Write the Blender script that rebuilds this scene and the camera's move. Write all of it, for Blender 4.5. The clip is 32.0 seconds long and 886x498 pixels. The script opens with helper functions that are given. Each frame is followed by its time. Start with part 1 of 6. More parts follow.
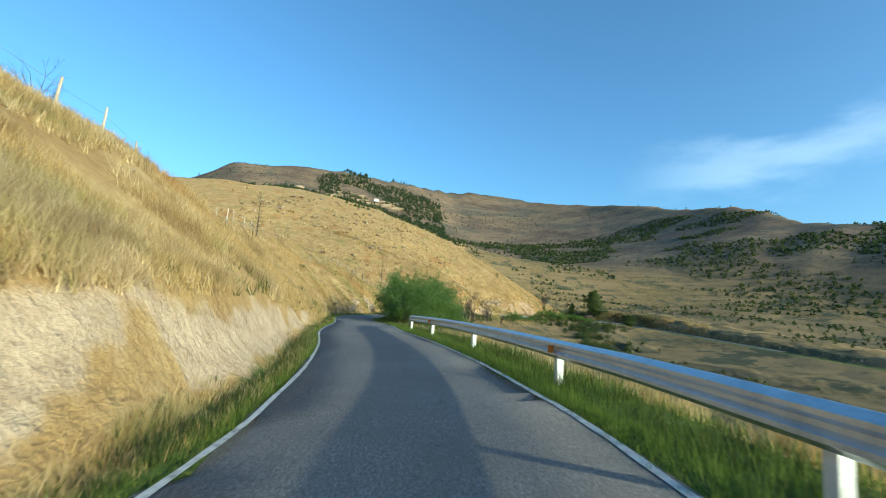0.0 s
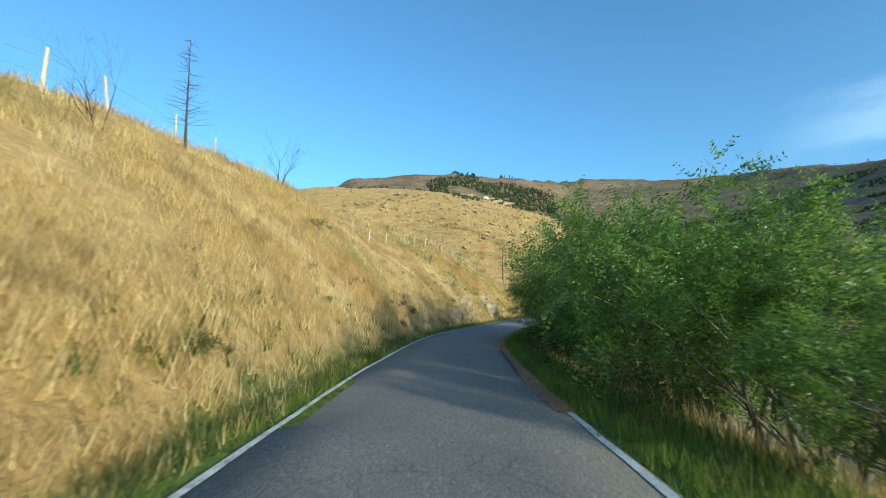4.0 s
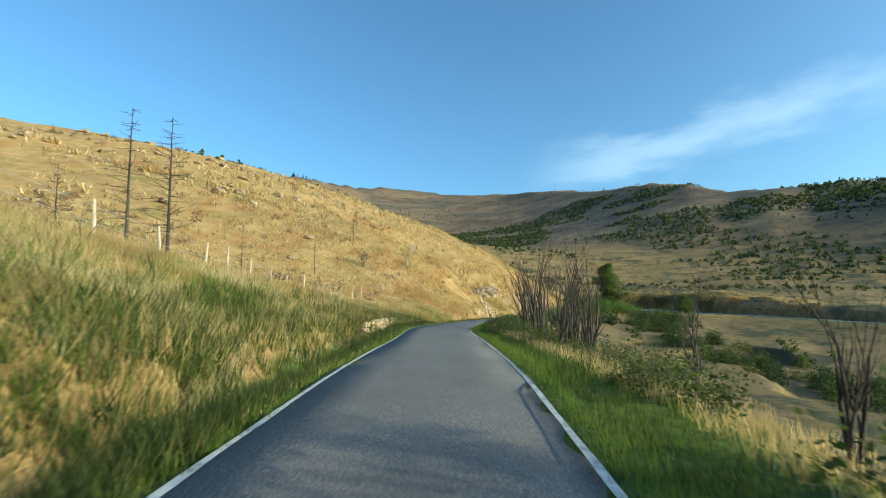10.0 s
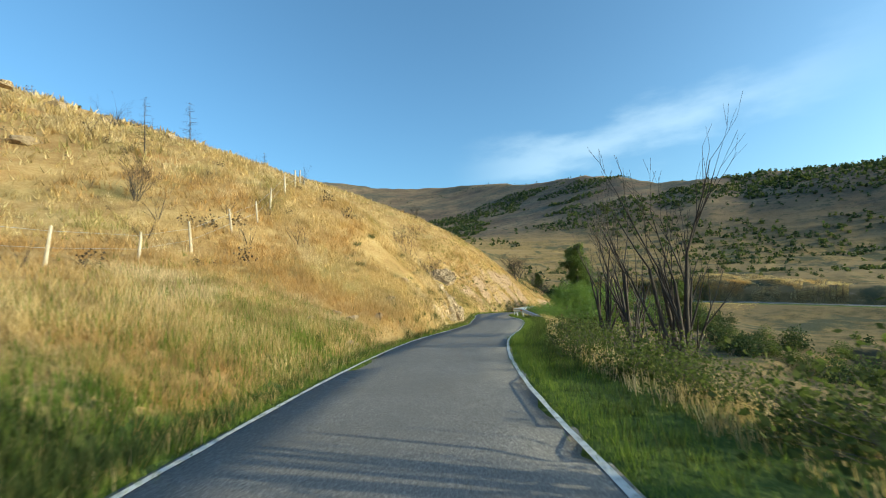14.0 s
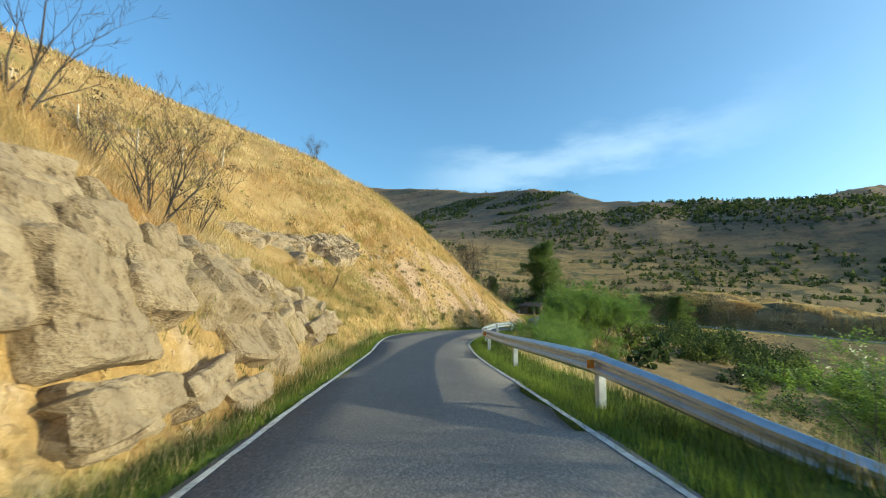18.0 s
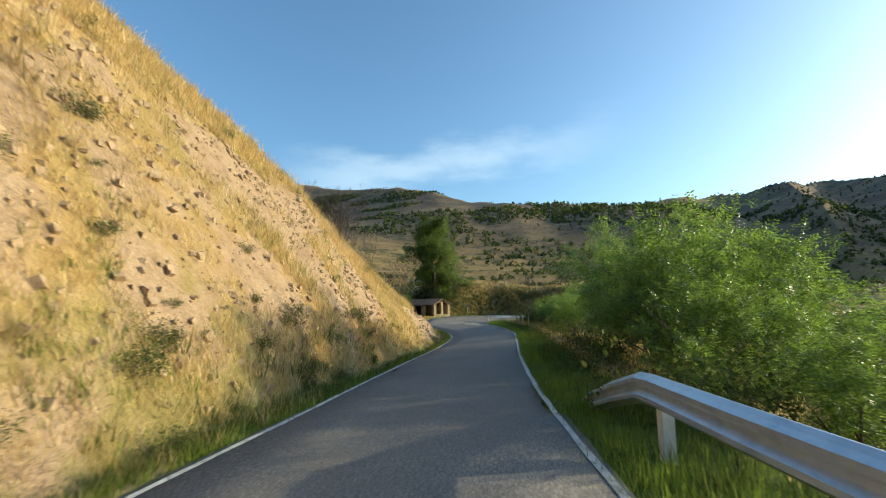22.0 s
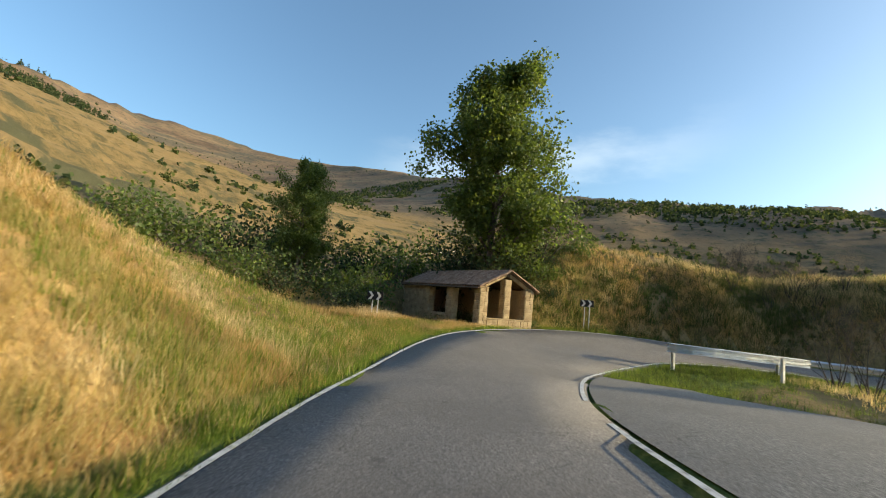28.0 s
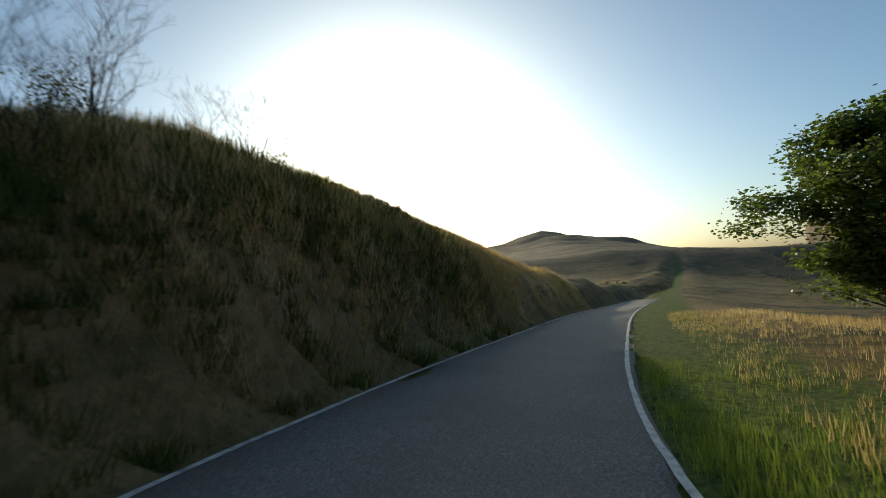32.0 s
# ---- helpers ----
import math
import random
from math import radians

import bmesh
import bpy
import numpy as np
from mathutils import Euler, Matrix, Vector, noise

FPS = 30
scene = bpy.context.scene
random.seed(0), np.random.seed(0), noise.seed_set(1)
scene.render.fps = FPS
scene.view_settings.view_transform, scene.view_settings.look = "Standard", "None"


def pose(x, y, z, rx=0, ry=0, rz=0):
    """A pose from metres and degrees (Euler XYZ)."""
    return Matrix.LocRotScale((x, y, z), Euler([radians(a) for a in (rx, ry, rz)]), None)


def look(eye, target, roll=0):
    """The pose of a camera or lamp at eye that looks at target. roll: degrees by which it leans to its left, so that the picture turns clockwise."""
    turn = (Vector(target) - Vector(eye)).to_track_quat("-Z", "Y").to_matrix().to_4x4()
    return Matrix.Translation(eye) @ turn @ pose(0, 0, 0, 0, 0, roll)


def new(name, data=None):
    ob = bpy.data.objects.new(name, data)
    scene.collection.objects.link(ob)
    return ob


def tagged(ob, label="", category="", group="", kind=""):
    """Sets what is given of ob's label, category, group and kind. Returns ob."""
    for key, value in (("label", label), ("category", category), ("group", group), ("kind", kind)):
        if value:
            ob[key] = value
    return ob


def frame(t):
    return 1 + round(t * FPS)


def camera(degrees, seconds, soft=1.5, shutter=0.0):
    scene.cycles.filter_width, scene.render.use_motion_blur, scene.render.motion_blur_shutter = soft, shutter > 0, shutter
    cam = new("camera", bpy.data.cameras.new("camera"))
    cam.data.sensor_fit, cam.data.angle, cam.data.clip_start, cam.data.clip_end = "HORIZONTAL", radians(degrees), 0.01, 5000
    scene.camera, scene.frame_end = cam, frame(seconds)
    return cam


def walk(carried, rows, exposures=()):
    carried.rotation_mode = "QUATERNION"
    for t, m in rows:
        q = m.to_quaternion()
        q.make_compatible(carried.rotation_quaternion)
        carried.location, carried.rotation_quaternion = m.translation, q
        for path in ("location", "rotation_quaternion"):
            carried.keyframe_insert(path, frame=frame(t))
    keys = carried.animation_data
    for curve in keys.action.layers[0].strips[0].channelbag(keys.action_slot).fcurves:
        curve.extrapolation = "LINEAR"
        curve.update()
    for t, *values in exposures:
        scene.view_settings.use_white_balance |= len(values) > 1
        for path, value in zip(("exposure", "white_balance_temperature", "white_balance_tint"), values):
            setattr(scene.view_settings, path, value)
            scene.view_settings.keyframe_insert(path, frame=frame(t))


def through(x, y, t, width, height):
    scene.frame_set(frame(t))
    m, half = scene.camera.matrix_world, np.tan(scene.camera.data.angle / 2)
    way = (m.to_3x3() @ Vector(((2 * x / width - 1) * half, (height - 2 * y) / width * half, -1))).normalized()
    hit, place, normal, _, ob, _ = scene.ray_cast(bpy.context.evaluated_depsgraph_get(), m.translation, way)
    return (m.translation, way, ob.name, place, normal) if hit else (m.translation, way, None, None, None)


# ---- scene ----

# ---- the camera's way ----
ROWS = [
    (0.0, -1.58, -35.10, 2.03, -11.78, 6.41, 3.46),
    (0.5, -0.97, -31.37, 1.98, -8.78, 6.72, 3.45),
    (1.0, -0.61, -27.64, 1.93, -5.25, 6.86, 3.22),
    (1.5, -0.47, -23.98, 1.88, -1.94, 6.92, 3.16),
    (2.0, -0.51, -20.37, 1.83, 0.50, 6.94, 3.20),
    (2.5, -0.66, -16.77, 1.76, 2.35, 6.84, 2.76),
    (3.0, -0.66, -13.08, 1.69, 3.49, 6.61, 1.99),
    (3.5, -0.41, -9.15, 1.60, 3.50, 6.26, 0.79),
    (4.0, -0.09, -4.85, 1.49, 2.77, 5.97, -0.53),
    (4.5, -0.00, 0.00, 1.35, 1.73, 5.92, -1.67),
    (5.0, -0.08, 5.55, 1.18, 0.67, 6.04, -2.62),
    (5.5, -0.01, 11.61, 0.98, -2.08, 5.84, -3.07),
    (6.0, 0.48, 17.97, 0.76, -6.11, 5.66, -3.28),
    (6.5, 1.47, 24.36, 0.54, -10.33, 5.83, -3.55),
    (7.0, 2.81, 30.52, 0.37, -14.34, 5.82, -3.56),
    (7.5, 4.25, 36.26, 0.24, -17.24, 6.01, -3.60),
    (8.0, 5.97, 41.55, 0.14, -19.50, 6.15, -3.60),
    (8.5, 7.56, 46.52, 0.08, -20.97, 6.66, -2.99),
    (9.0, 9.32, 51.28, 0.05, -21.94, 6.74, -2.13),
    (9.5, 11.18, 55.91, 0.03, -22.59, 6.69, -1.48),
    (10.0, 12.90, 60.32, 0.06, -23.09, 6.71, -1.72),
    (10.5, 14.67, 64.63, 0.06, -23.39, 6.39, -1.59),
    (11.0, 16.47, 68.93, 0.03, -23.57, 6.10, -2.09),
    (11.5, 18.33, 73.29, -0.05, -23.85, 5.87, -2.82),
    (12.0, 20.31, 77.61, -0.15, -24.81, 5.44, -3.70),
    (12.5, 22.19, 81.81, -0.25, -26.12, 5.31, -4.56),
    (13.0, 24.11, 85.95, -0.35, -27.49, 5.42, -4.58),
    (13.5, 26.14, 90.00, -0.46, -28.93, 5.67, -4.15),
    (14.0, 28.37, 93.97, -0.58, -31.58, 5.91, -3.36),
    (14.5, 30.75, 97.87, -0.71, -34.52, 5.83, -2.66),
    (15.0, 33.20, 101.62, -0.82, -37.02, 6.50, -1.50),
    (15.5, 35.65, 105.08, -0.92, -38.80, 6.06, -1.28),
    (16.0, 38.28, 108.19, -1.00, -39.81, 6.02, -1.10),
    (16.5, 40.94, 111.09, -1.09, -39.72, 6.47, -0.92),
    (17.0, 43.53, 113.92, -1.17, -39.17, 6.93, -0.63),
    (17.5, 45.94, 116.80, -1.25, -38.81, 6.94, -0.10),
    (18.0, 48.22, 119.74, -1.35, -38.78, 6.58, 0.57),
    (18.5, 50.41, 122.72, -1.45, -38.73, 6.20, 0.91),
    (19.0, 52.61, 125.67, -1.54, -38.79, 5.90, 1.41),
    (19.5, 54.81, 128.57, -1.63, -39.01, 6.02, 0.97),
    (20.0, 57.04, 131.42, -1.73, -39.62, 5.79, -0.12),
    (20.5, 59.42, 134.14, -1.81, -41.93, 5.81, -2.07),
    (21.0, 61.96, 136.70, -1.88, -47.10, 7.11, -3.11),
    (21.5, 64.74, 139.08, -1.96, -52.17, 7.04, -2.24),
    (22.0, 67.70, 141.26, -2.04, -56.16, 6.78, -1.02),
    (22.5, 70.77, 143.25, -2.14, -59.18, 6.49, 0.27),
    (23.0, 73.91, 145.09, -2.25, -61.49, 6.01, 1.31),
    (23.5, 77.12, 146.82, -2.36, -63.27, 5.83, 2.13),
    (24.0, 80.39, 148.49, -2.46, -63.99, 6.58, 2.89),
    (24.5, 83.69, 150.15, -2.56, -63.43, 6.92, 3.85),
    (25.0, 86.99, 151.87, -2.64, -62.70, 6.70, 4.16),
    (25.5, 90.26, 153.72, -2.72, -60.47, 6.78, 4.21),
    (26.0, 93.52, 155.78, -2.79, -57.50, 6.63, 4.74),
    (26.5, 96.75, 158.09, -2.85, -53.61, 6.34, 5.30),
    (27.0, 99.92, 160.68, -2.90, -49.37, 6.14, 5.71),
    (27.5, 102.98, 163.47, -2.95, -45.91, 6.08, 5.74),
    (28.0, 106.00, 166.36, -3.01, -45.46, 6.06, 5.29),
    (28.5, 109.07, 169.17, -3.10, -50.23, 5.99, 4.25),
    (29.0, 112.36, 171.64, -3.22, -58.35, 5.87, 2.88),
    (29.5, 116.01, 173.29, -3.33, -67.18, 6.69, 0.38),
    (30.0, 119.70, 174.21, -3.34, -77.64, 7.53, -3.30),
    (30.5, 123.42, 174.44, -3.28, -92.51, 7.39, -3.57),
    (31.0, 126.90, 173.80, -3.28, -110.30, 6.96, -2.72),
    (31.5, 129.88, 172.14, -3.35, -127.38, 5.13, -3.59),
    (32.0, 132.28, 169.88, -3.45, -142.01, 4.10, -5.42),
]
ROAD_X = (-1.54, -0.52, -0.40, -0.69, -0.32, -0.51, 0.03, 2.54, 5.80, 8.90, 12.49, 16.23, 20.07, 23.62, 27.90, 32.68, 37.80, 43.27, 48.25, 52.58, 56.90, 61.50, 67.30, 73.65, 80.17, 86.83, 93.57, 100.08, 106.08, 112.32, 119.56, 127.21, 132.71)
ROAD_Y = (-35.11, -27.65, -20.37, -13.08, -4.84, 5.54, 18.02, 30.58, 41.61, 51.44, 60.48, 69.03, 77.72, 86.18, 94.25, 101.98, 108.60, 114.15, 119.71, 125.69, 131.54, 137.20, 141.84, 145.54, 148.92, 152.15, 155.70, 160.49, 166.27, 171.70, 175.12, 174.68, 170.33)
ROAD_Z = (0.69, 0.59, 0.48, 0.34, 0.14, -0.15, -0.57, -0.96, -1.20, -1.29, -1.28, -1.31, -1.48, -1.66, -1.90, -2.16, -2.34, -2.51, -2.69, -2.89, -3.08, -3.19, -3.38, -3.61, -3.84, -4.02, -4.13, -4.23, -4.35, -4.58, -4.57, -4.49, -4.74)
ROAD_HALF = (1.92, 1.91, 1.89, 1.91, 1.82, 1.74, 1.74, 1.75, 1.76, 1.53, 1.54, 1.82, 1.83, 1.86, 1.86, 1.91, 1.91, 1.91, 1.91, 1.85, 1.75, 1.94, 1.95, 1.80, 1.80, 1.82, 1.94, 2.06, 2.08, 2.08, 2.58, 2.38, 2.12)
ROAD_LEAN = (3.5, 3.2, 3.2, 2.0, -0.5, -2.6, -3.3, -3.6, -3.6, -2.1, -1.7, -2.1, -3.7, -4.6, -3.4, -1.5, -1.1, -0.6, 0.6, 1.4, -0.1, -3.1, -1.0, 1.3, 2.9, 4.2, 4.7, 5.7, 5.3, 1.0, -7.5, -8.5, -5.4)

cam = camera(89.19, 32.0, soft=1.0, shutter=0.15)
walk(cam, [(t, pose(x, y, z, 90 + p, 0, w) @ pose(0, 0, 0, 0, 0, r)) for t, x, y, z, w, p, r in ROWS],
     exposures=((0.0, 1.02, 5500, -14), (8.0, 1.02, 5650, -14), (11.0, 1.08, 6000, -13), (15.0, 1.1, 6200, -12), (19.0, 1.1, 6050, -11), (24.0, 1.12, 7000, -3), (29.5, 1.22, 7300, 0), (30.5, 1.1, 7100, -3), (31.2, 0.65, 6900, -5), (32.0, 0.05, 6800, -4)))

# ---- sky and sun ----
SUN_BEARING, SUN_HEIGHT = 136.5, 12.8     # degrees clockwise from +y, and above the horizon
world = bpy.data.worlds.new("sky")
scene.world = world
world.use_nodes = True
wt = world.node_tree
wt.nodes.clear()
sky = wt.nodes.new("ShaderNodeTexSky")
sky.sky_type, sky.sun_disc = "NISHITA", False
sky.sun_elevation, sky.sun_rotation = radians(SUN_HEIGHT), radians(SUN_BEARING)
sky.altitude, sky.air_density, sky.dust_density, sky.ozone_density = 900, 1.0, 4.6, 3.5
back = wt.nodes.new("ShaderNodeBackground")
back.inputs["Strength"].default_value = 0.15
wout = wt.nodes.new("ShaderNodeOutputWorld")
# a thin streak of cloud low over the hills, climbing towards the sun


def world_math(how, a, b=0.0):
    n = wt.nodes.new("ShaderNodeMath")
    n.operation = how
    for sock, v in zip(n.inputs, (a, b)):
        if isinstance(v, (int, float)):
            sock.default_value = v
        else:
            wt.links.new(v, sock)
    return n.outputs["Value"]


def world_ramp(value, lo, hi):
    n = wt.nodes.new("ShaderNodeMapRange")
    n.interpolation_type = "SMOOTHSTEP"
    n.inputs["From Min"].default_value, n.inputs["From Max"].default_value = lo, hi
    wt.links.new(value, n.inputs["Value"])
    return n.outputs["Result"]


tc = wt.nodes.new("ShaderNodeTexCoord")
sep = wt.nodes.new("ShaderNodeSeparateXYZ")
wt.links.new(tc.outputs["Generated"], sep.inputs["Vector"])
sky_bearing = world_math("ARCTAN2", sep.outputs["X"], sep.outputs["Y"])
streak = world_math("SUBTRACT", sep.outputs["Z"], world_math("ADD", world_math("MULTIPLY", sky_bearing, 0.13), 0.168))
smap = wt.nodes.new("ShaderNodeMapping")
smap.inputs["Scale"].default_value = (3.0, 3.0, 9.0)
cn = wt.nodes.new("ShaderNodeTexNoise")
cn.inputs["Scale"].default_value, cn.inputs["Detail"].default_value, cn.inputs["Roughness"].default_value = 1.6, 6, 0.55
wt.links.new(tc.outputs["Generated"], smap.inputs["Vector"])
wt.links.new(smap.outputs["Vector"], cn.inputs["Vector"])
body = world_ramp(world_math("ADD", cn.outputs["Fac"], world_math("MULTIPLY", world_math("ABSOLUTE", streak), -5.0)), 0.16, 0.56)
body = world_math("MULTIPLY", body, world_math("MULTIPLY", world_ramp(sky_bearing, 0.56, 0.80), world_ramp(sky_bearing, 1.45, 1.05)))
cmix = wt.nodes.new("ShaderNodeMixRGB")
cmix.inputs["Color2"].default_value = (5.4, 5.5, 5.9, 1)
wt.links.new(world_math("MULTIPLY", body, 0.2), cmix.inputs["Fac"])
wt.links.new(sky.outputs["Color"], cmix.inputs["Color1"])
wt.links.new(cmix.outputs["Color"], back.inputs["Color"])
wt.links.new(back.outputs["Background"], wout.inputs["Surface"])

lamp = bpy.data.lights.new("sun", "SUN")
lamp.energy, lamp.angle, lamp.color = 2.9, radians(0.55), (1.0, 0.82, 0.58)
sb, sh = radians(SUN_BEARING), radians(SUN_HEIGHT)
sun_way = Vector((math.sin(sb) * math.cos(sh), math.cos(sb) * math.cos(sh), math.sin(sh)))
sun = new("sun", lamp)
sun.matrix_world = look(sun_way * 900, (0, 0, 0))


# ---- materials ----
class Mat:
    """A small builder for node materials."""

    def __init__(self, name, rough=0.9, metal=0.0, spec=0.3):
        self.m = bpy.data.materials.new(name)
        self.m.use_nodes = True
        self.t = self.m.node_tree
        self.b = self.t.nodes["Principled BSDF"]
        self.b.inputs["Roughness"].default_value = rough
        self.b.inputs["Metallic"].default_value = metal
        self.b.inputs["Specular IOR Level"].default_value = spec

    def node(self, kind, **values):
        n = self.t.nodes.new(kind)
        for k, v in values.items():
            n.inputs[k.replace("_", " ")].default_value = v
        return n

    def put(self, a, b):
        self.t.links.new(a, b)

    def where(self):
        return self.node("ShaderNodeNewGeometry").outputs["Position"]

    def noise(self, scale, detail=4, rough=0.6, at=None, stretch=None):
        n = self.node("ShaderNodeTexNoise", Scale=scale, Detail=detail, Roughness=rough)
        v = at or self.where()
        if stretch:
            q = self.node("ShaderNodeMapping", Scale=stretch)
            self.put(v, q.inputs["Vector"])
            v = q.outputs["Vector"]
        self.put(v, n.inputs["Vector"])
        return n.outputs["Fac"]

    def ramp(self, fac, lo, hi):
        r = self.node("ShaderNodeMapRange", From_Min=lo, From_Max=hi)
        r.interpolation_type = "SMOOTHSTEP"
        self.put(fac, r.inputs["Value"])
        return r.outputs["Result"]

    def colours(self, fac, *stops):
        r = self.t.nodes.new("ShaderNodeValToRGB")
        e = r.color_ramp.elements
        while len(e) < len(stops):
            e.new(0.5)
        for el, (p, c) in zip(e, stops):
            el.position, el.color = p, (*c, 1)
        self.put(fac, r.inputs["Fac"])
        return r.outputs["Color"]

    def mix(self, fac, a, b, how="MIX"):
        n = self.t.nodes.new("ShaderNodeMixRGB")
        n.blend_type = how
        for sock, v in ((n.inputs["Fac"], fac), (n.inputs["Color1"], a), (n.inputs["Color2"], b)):
            if isinstance(v, tuple):
                sock.default_value = (*v, 1)
            elif isinstance(v, (int, float)):
                sock.default_value = v
            else:
                self.put(v, sock)
        return n.outputs["Color"]

    def math(self, how, a, b=0.0):
        n = self.t.nodes.new("ShaderNodeMath")
        n.operation = how
        for sock, v in zip(n.inputs, (a, b)):
            if isinstance(v, (int, float)):
                sock.default_value = v
            else:
                self.put(v, sock)
        return n.outputs["Value"]

    def attr(self, name):
        n = self.t.nodes.new("ShaderNodeAttribute")
        n.attribute_name = name
        return n.outputs["Fac"]

    def each(self):
        return self.t.nodes.new("ShaderNodeObjectInfo").outputs["Random"]

    def island(self):
        return self.t.nodes.new("ShaderNodeNewGeometry").outputs["Random Per Island"]

    def base(self, c):
        if isinstance(c, tuple):
            self.b.inputs["Base Color"].default_value = (*c, 1)
        else:
            self.put(c, self.b.inputs["Base Color"])
        return self

    def bump(self, height, strength=0.5, distance=0.02):
        n = self.node("ShaderNodeBump", Strength=strength, Distance=distance)
        self.put(height, n.inputs["Height"])
        self.put(n.outputs["Normal"], self.b.inputs["Normal"])
        return self

    def glow_through(self, colour, amount):
        """Thin leaves and blades let light through."""
        tr = self.t.nodes.new("ShaderNodeBsdfTranslucent")
        mx = self.t.nodes.new("ShaderNodeMixShader")
        mx.inputs["Fac"].default_value = amount
        if isinstance(colour, tuple):
            tr.inputs["Color"].default_value = (*colour, 1)
        else:
            self.put(colour, tr.inputs["Color"])
        out = self.t.nodes["Material Output"]
        self.put(self.b.outputs["BSDF"], mx.inputs[1])
        self.put(tr.outputs["BSDF"], mx.inputs[2])
        self.put(mx.outputs["Shader"], out.inputs["Surface"])
        return self


def ground_material():
    m = Mat("ground_cover", 0.95, spec=0.1)
    big, mid, fine = m.noise(0.05, 5), m.noise(0.45, 5, 0.65), m.noise(6.0, 5, 0.7)
    dry = m.colours(m.math("ADD", m.math("MULTIPLY", mid, 0.6), m.math("MULTIPLY", fine, 0.4)),
                    (0.3, (0.23, 0.142, 0.058)), (0.48, (0.39, 0.255, 0.105)), (0.62, (0.50, 0.36, 0.165)), (0.75, (0.31, 0.205, 0.083)))
    dry = m.mix(m.ramp(m.noise(0.16, 4), 0.53, 0.7), dry, m.mix(fine, (0.20, 0.16, 0.06), (0.36, 0.275, 0.10)))
    dry = m.mix(m.ramp(m.noise(0.11, 4, at=None, stretch=(1.1, 0.9, 1.3)), 0.52, 0.7), dry, m.mix(fine, (0.24, 0.12, 0.045), (0.46, 0.26, 0.10)))
    green = m.colours(fine, (0.3, (0.035, 0.055, 0.012)), (0.5, (0.085, 0.12, 0.028)), (0.7, (0.17, 0.185, 0.05)))
    scrub = m.colours(m.math("ADD", m.math("MULTIPLY", mid, 0.55), m.math("MULTIPLY", fine, 0.45)),
                      (0.32, (0.055, 0.052, 0.027)), (0.45, (0.135, 0.108, 0.05)), (0.58, (0.26, 0.178, 0.082)), (0.7, (0.17, 0.135, 0.06)))
    earth = m.colours(m.math("ADD", m.math("MULTIPLY", m.noise(1.6, 6, 0.7), 0.6), m.math("MULTIPLY", m.noise(18, 4, 0.7), 0.4)),
                      (0.32, (0.27, 0.185, 0.11)), (0.44, (0.41, 0.30, 0.19)), (0.58, (0.54, 0.415, 0.275)), (0.7, (0.40, 0.29, 0.18)))
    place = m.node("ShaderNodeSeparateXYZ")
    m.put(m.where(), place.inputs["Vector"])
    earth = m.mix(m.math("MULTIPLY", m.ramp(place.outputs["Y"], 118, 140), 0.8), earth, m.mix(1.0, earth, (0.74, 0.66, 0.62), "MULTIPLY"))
    far = m.colours(m.noise(0.012, 9, 0.72), (0.34, (0.11, 0.078, 0.055)), (0.46, (0.175, 0.12, 0.08)), (0.56, (0.24, 0.165, 0.10)), (0.68, (0.30, 0.21, 0.12)))
    far = m.mix(m.math("MULTIPLY", m.ramp(m.noise(0.009, 5, 0.6), 0.5, 0.6), 0.6), far, (0.10, 0.10, 0.075))
    far = m.mix(m.math("MULTIPLY", m.ramp(m.noise(0.03, 5, 0.6, at=None, stretch=(0.35, 0.45, 3.0)), 0.54, 0.66), 0.45), far, (0.34, 0.25, 0.14))
    far = m.mix(m.math("MULTIPLY", m.ramp(m.noise(0.16, 3, 0.6), 0.54, 0.62), 0.8), far, (0.06, 0.068, 0.045))
    scrub = m.mix(m.ramp(m.noise(0.05, 5, 0.6, stretch=(0.3, 0.3, 8.0)), 0.48, 0.55), scrub, m.mix(fine, (0.18, 0.13, 0.066), (0.29, 0.205, 0.10)))
    scrub = m.mix(m.ramp(m.noise(0.06, 6, 0.68), 0.52, 0.6), scrub, m.mix(fine, (0.05, 0.058, 0.034), (0.12, 0.11, 0.06)))
    c = m.mix(m.ramp(m.math("ADD", m.attr("scrub"), m.math("MULTIPLY", m.math("SUBTRACT", big, 0.5), 1.0)), 0.35, 0.65), dry, scrub)
    c = m.mix(m.ramp(m.math("ADD", m.attr("green"), m.math("MULTIPLY", m.math("SUBTRACT", mid, 0.5), 1.4)), 0.3, 0.7), c, green)
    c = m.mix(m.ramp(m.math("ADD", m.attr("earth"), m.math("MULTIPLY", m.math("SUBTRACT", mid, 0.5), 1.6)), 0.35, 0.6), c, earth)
    c = m.mix(m.attr("far"), c, far)
    c = m.mix(m.math("MULTIPLY", m.ramp(m.math("ADD", m.attr("hedge"), m.math("MULTIPLY", m.math("SUBTRACT", m.noise(0.06, 4, 0.6), 0.5), 1.3)), 0.35, 0.65), 0.85), c, m.mix(fine, (0.05, 0.05, 0.03), (0.11, 0.095, 0.06)))
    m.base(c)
    m.bump(m.math("ADD", m.math("MULTIPLY", fine, 0.7), m.math("MULTIPLY", m.noise(2.2, 5, 0.7), 1.0)), 0.8, 0.16)
    return m.m


